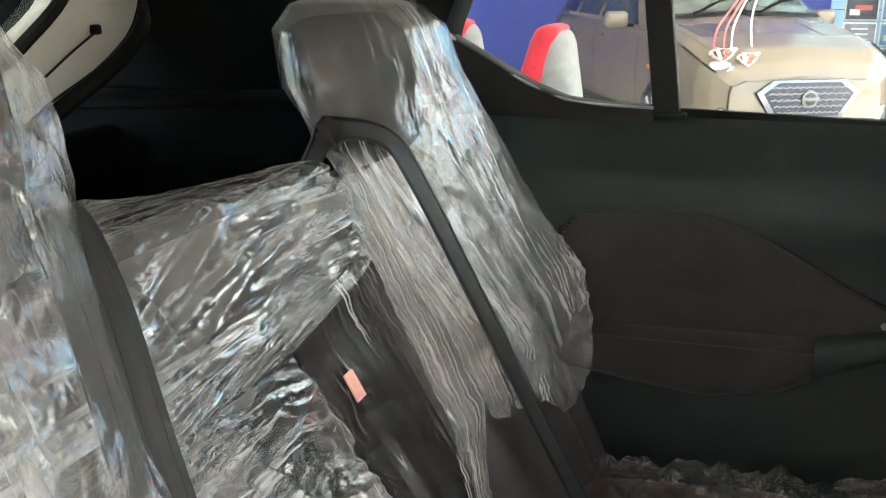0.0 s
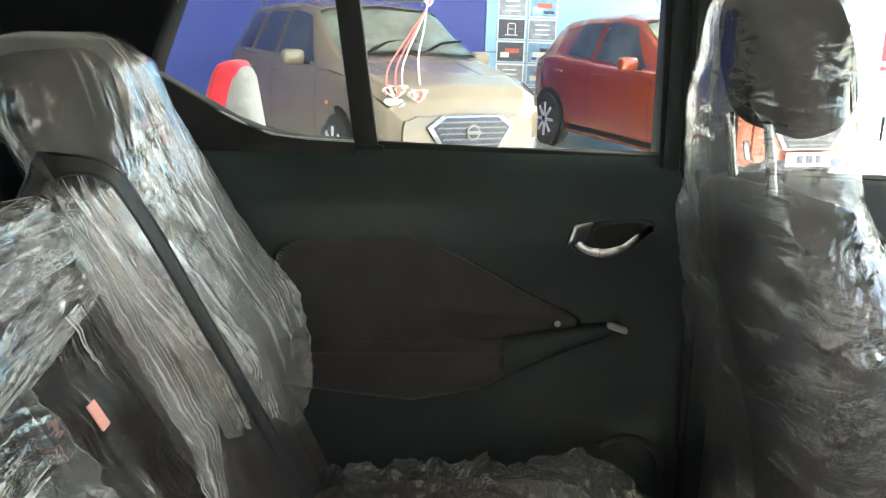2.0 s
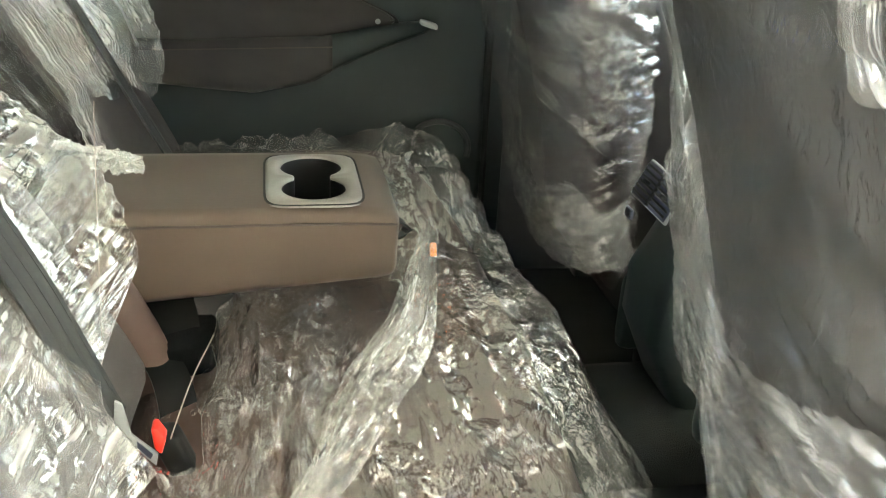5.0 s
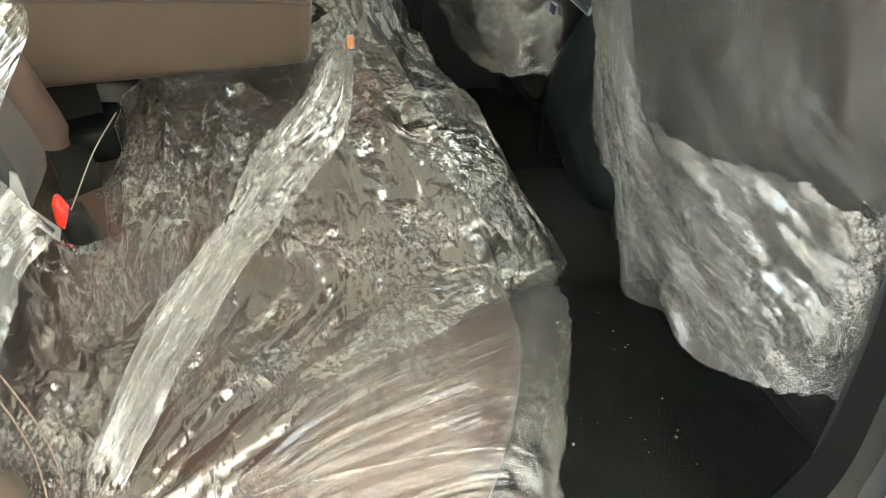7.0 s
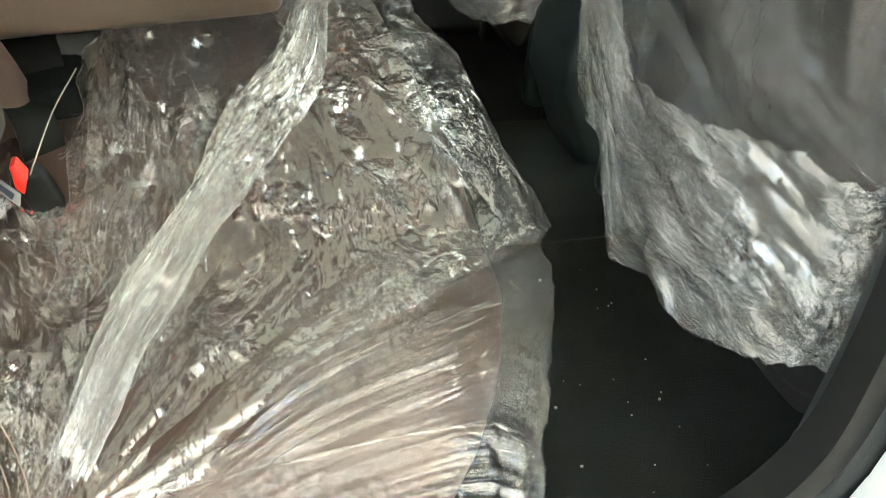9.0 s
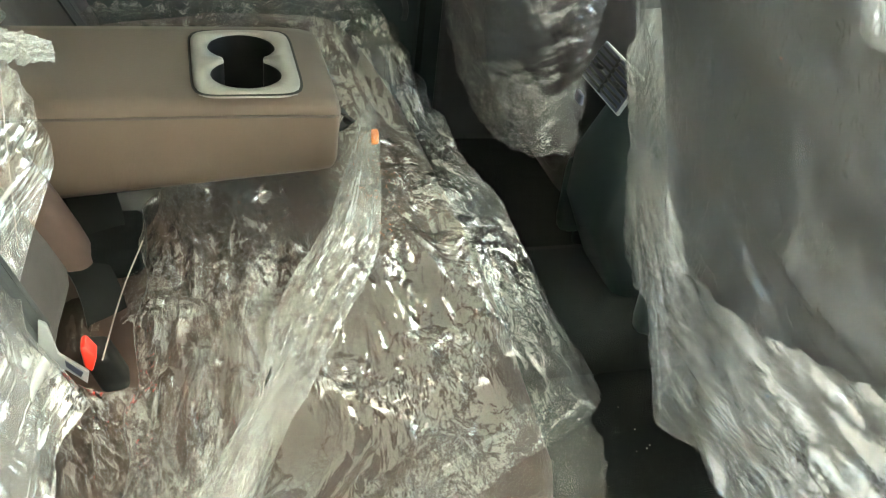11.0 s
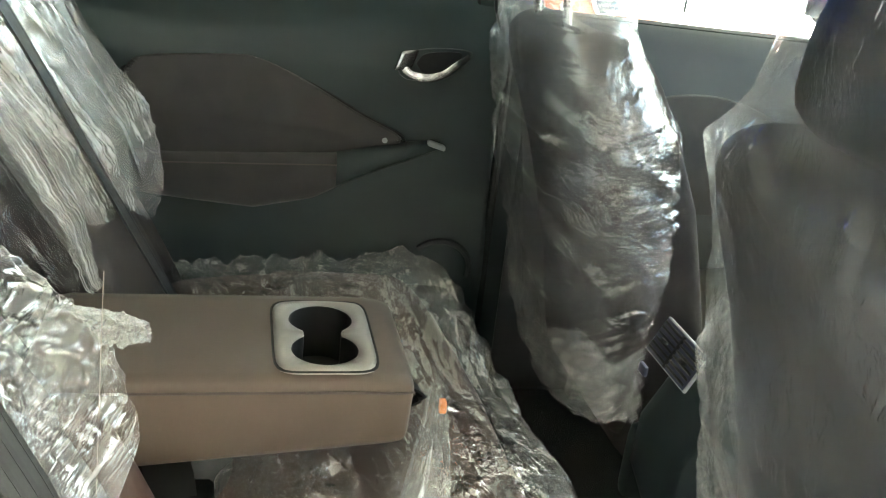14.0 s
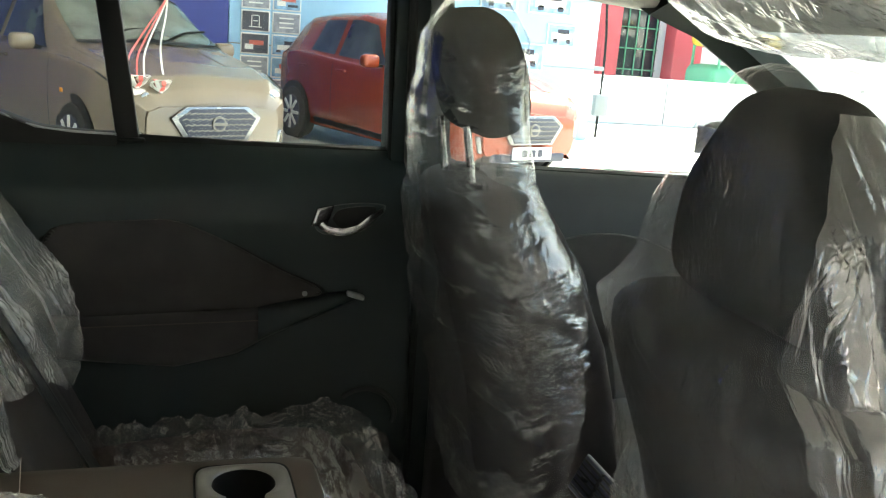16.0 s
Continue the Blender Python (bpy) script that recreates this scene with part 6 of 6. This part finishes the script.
loose("plastic_flap", [(0.125, 1.10, 0.77), (0.155, 1.12, 0.755), (0.195, 1.135, 0.742)], [0.055, 0.05, 0.022], 50, 60, 79, 0.012, 0.012,
      "loose corner of clear plastic over the armrest end", crown=0.012)

# ---- belts ----
belt1 = thing("seat_belt", "black seat belt webbing drawn over the backrest", "seat belt")
part("webbing", sweep(bezier([(-0.125, 1.425, 0.98), (-0.122, 1.428, 1.04), (-0.088, 1.434, 1.094), (-0.030, 1.446, 1.092), (0.006, 1.452, 1.045), (0.075, 1.472, 0.90), (0.143, 1.498, 0.75), (0.20, 1.52, 0.625), (0.235, 1.53, 0.55)], 10), flat_profile(0.047, 0.002), up=(0.86, 0, 0.5)), BELT, belt1)
for sy in (-0.0205, 0.0205):
    part("selvage", sweep(bezier([(-0.125, 1.425, 0.98), (-0.122, 1.428, 1.04), (-0.088, 1.434, 1.094), (-0.030, 1.446, 1.092), (0.006, 1.452, 1.045), (0.075, 1.472, 0.90), (0.143, 1.498, 0.75), (0.20, 1.52, 0.625), (0.235, 1.53, 0.55)], 10), [(a + sy, b) for a, b in flat_profile(0.005, 0.0032)], up=(0.86, 0, 0.5)), SATIN, belt1)
belt2 = thing("seat_belt", "grey seat belt webbing buckled beside the cushion", "seat belt")
part("webbing", sweep(bezier([(-0.20, 1.03, 0.98), (-0.155, 1.02, 1.07), (-0.10, 1.00, 1.105), (-0.045, 0.972, 1.062), (0.012, 0.938, 0.965), (0.080, 0.910, 0.823), (0.129, 0.905, 0.715), (0.157, 0.905, 0.638), (0.184, 0.905, 0.563)], 10), flat_profile(0.047, 0.002), up=(0.80, -0.42, 0.43)), BELT_GREY, belt2)
for sy in (-0.0205, -0.007, 0.007, 0.0205):
    part("selvage", sweep(bezier([(-0.20, 1.03, 0.98), (-0.155, 1.02, 1.07), (-0.10, 1.00, 1.105), (-0.045, 0.972, 1.062), (0.012, 0.938, 0.965), (0.080, 0.910, 0.823), (0.129, 0.905, 0.715), (0.157, 0.905, 0.638), (0.184, 0.905, 0.563)], 10), [(a + sy, b) for a, b in flat_profile(0.005, 0.0034)], up=(0.80, -0.42, 0.43)), BELT, belt2)
bk = thing("belt_buckle", "grey belt tongue and buckle with a red button", "buckle")
tg = part("tongue", prism([(0.188, 0.590), (0.195, 0.585), (0.201, 0.547), (0.226, 0.520), (0.223, 0.505), (0.205, 0.526), (0.191, 0.516), (0.179, 0.519)], 0.903, 0.908, 0.0015, "xz"), GREY_PLASTIC, bk, "flat grey metal belt tongue")
part("slot", prism([(0.206, 0.540), (0.221, 0.522), (0.218, 0.516), (0.206, 0.532)], 0.9015, 0.9025, 0.0, "xz"), INK, tg)
part("buckle_body", rounded((0.030, 0.034, 0.075), 0.008, 6, lambda p: (p.x - 0.35 * p.z, p.y, p.z), (0.243, 0.928, 0.498)), RUBBER, bk)
part("red_button", prism([(0.220, 0.551), (0.226, 0.553), (0.235, 0.537), (0.229, 0.517), (0.222, 0.525)], 0.905, 0.925, 0.003, "xz"), RED_PLASTIC, bk, "bright red release button")
part("strap", sweep(bezier([(0.245, 0.93, 0.47), (0.24, 1.00, 0.49), (0.22, 1.06, 0.53), (0.17, 1.12, 0.55)], 6), flat_profile(0.045, 0.003)), SATIN, bk)
b3 = thing("folded_belt", "black belt webbing folded in the armrest recess", "seat belt")
part("loop", sweep(bezier([(0.218, 1.165, 0.572), (0.227, 1.135, 0.560), (0.231, 1.108, 0.545), (0.227, 1.086, 0.522), (0.200, 1.078, 0.512)], 8), flat_profile(0.055, 0.0025), up=(0.1, -0.85, 0.5)), SATIN, b3)
part("loop", sweep(bezier([(0.235, 1.26, 0.64), (0.264, 1.20, 0.608), (0.274, 1.17, 0.578), (0.268, 1.152, 0.552), (0.240, 1.146, 0.540)], 8), flat_profile(0.050, 0.0025), up=(0.1, -0.85, 0.5)), SATIN, b3)
tag_ = tagged(part("paper_tag", rounded((0.010, 0.018, 0.016), 0.003, 4, lambda p: (p.x + 0.1 * p.y, p.y, p.z), (0.577, 1.243, 0.592)), ORANGE_PAPER), "small orange tag on the seat plastic", "tag")
stk = tagged(part("sticker", block((0.002, 0.017, 0.028), (0.032, 1.215, 0.898), 0, Matrix.Rotation(radians(-30), 4, "Y")), PINK_PAPER), "small pink sticker behind the armrest", "sticker")
thr = tagged(part("packing_thread", sweep(bezier([(0.165, 1.095, 0.850), (0.165, 1.08, 0.825), (0.163, 1.03, 0.68), (0.161, 0.99, 0.55)], 6), ring_profile(0.0005, 6)), STRING), "thin pale thread hanging in front of the plastic", "cord")
cord = tagged(part("packing_string", sweep(bezier([(0.282, 1.018, 0.597), (0.262, 0.945, 0.586), (0.244, 0.872, 0.562)], 6), ring_profile(0.0008, 6)), STRING), "thin pale cord lying on the seat plastic", "cord")
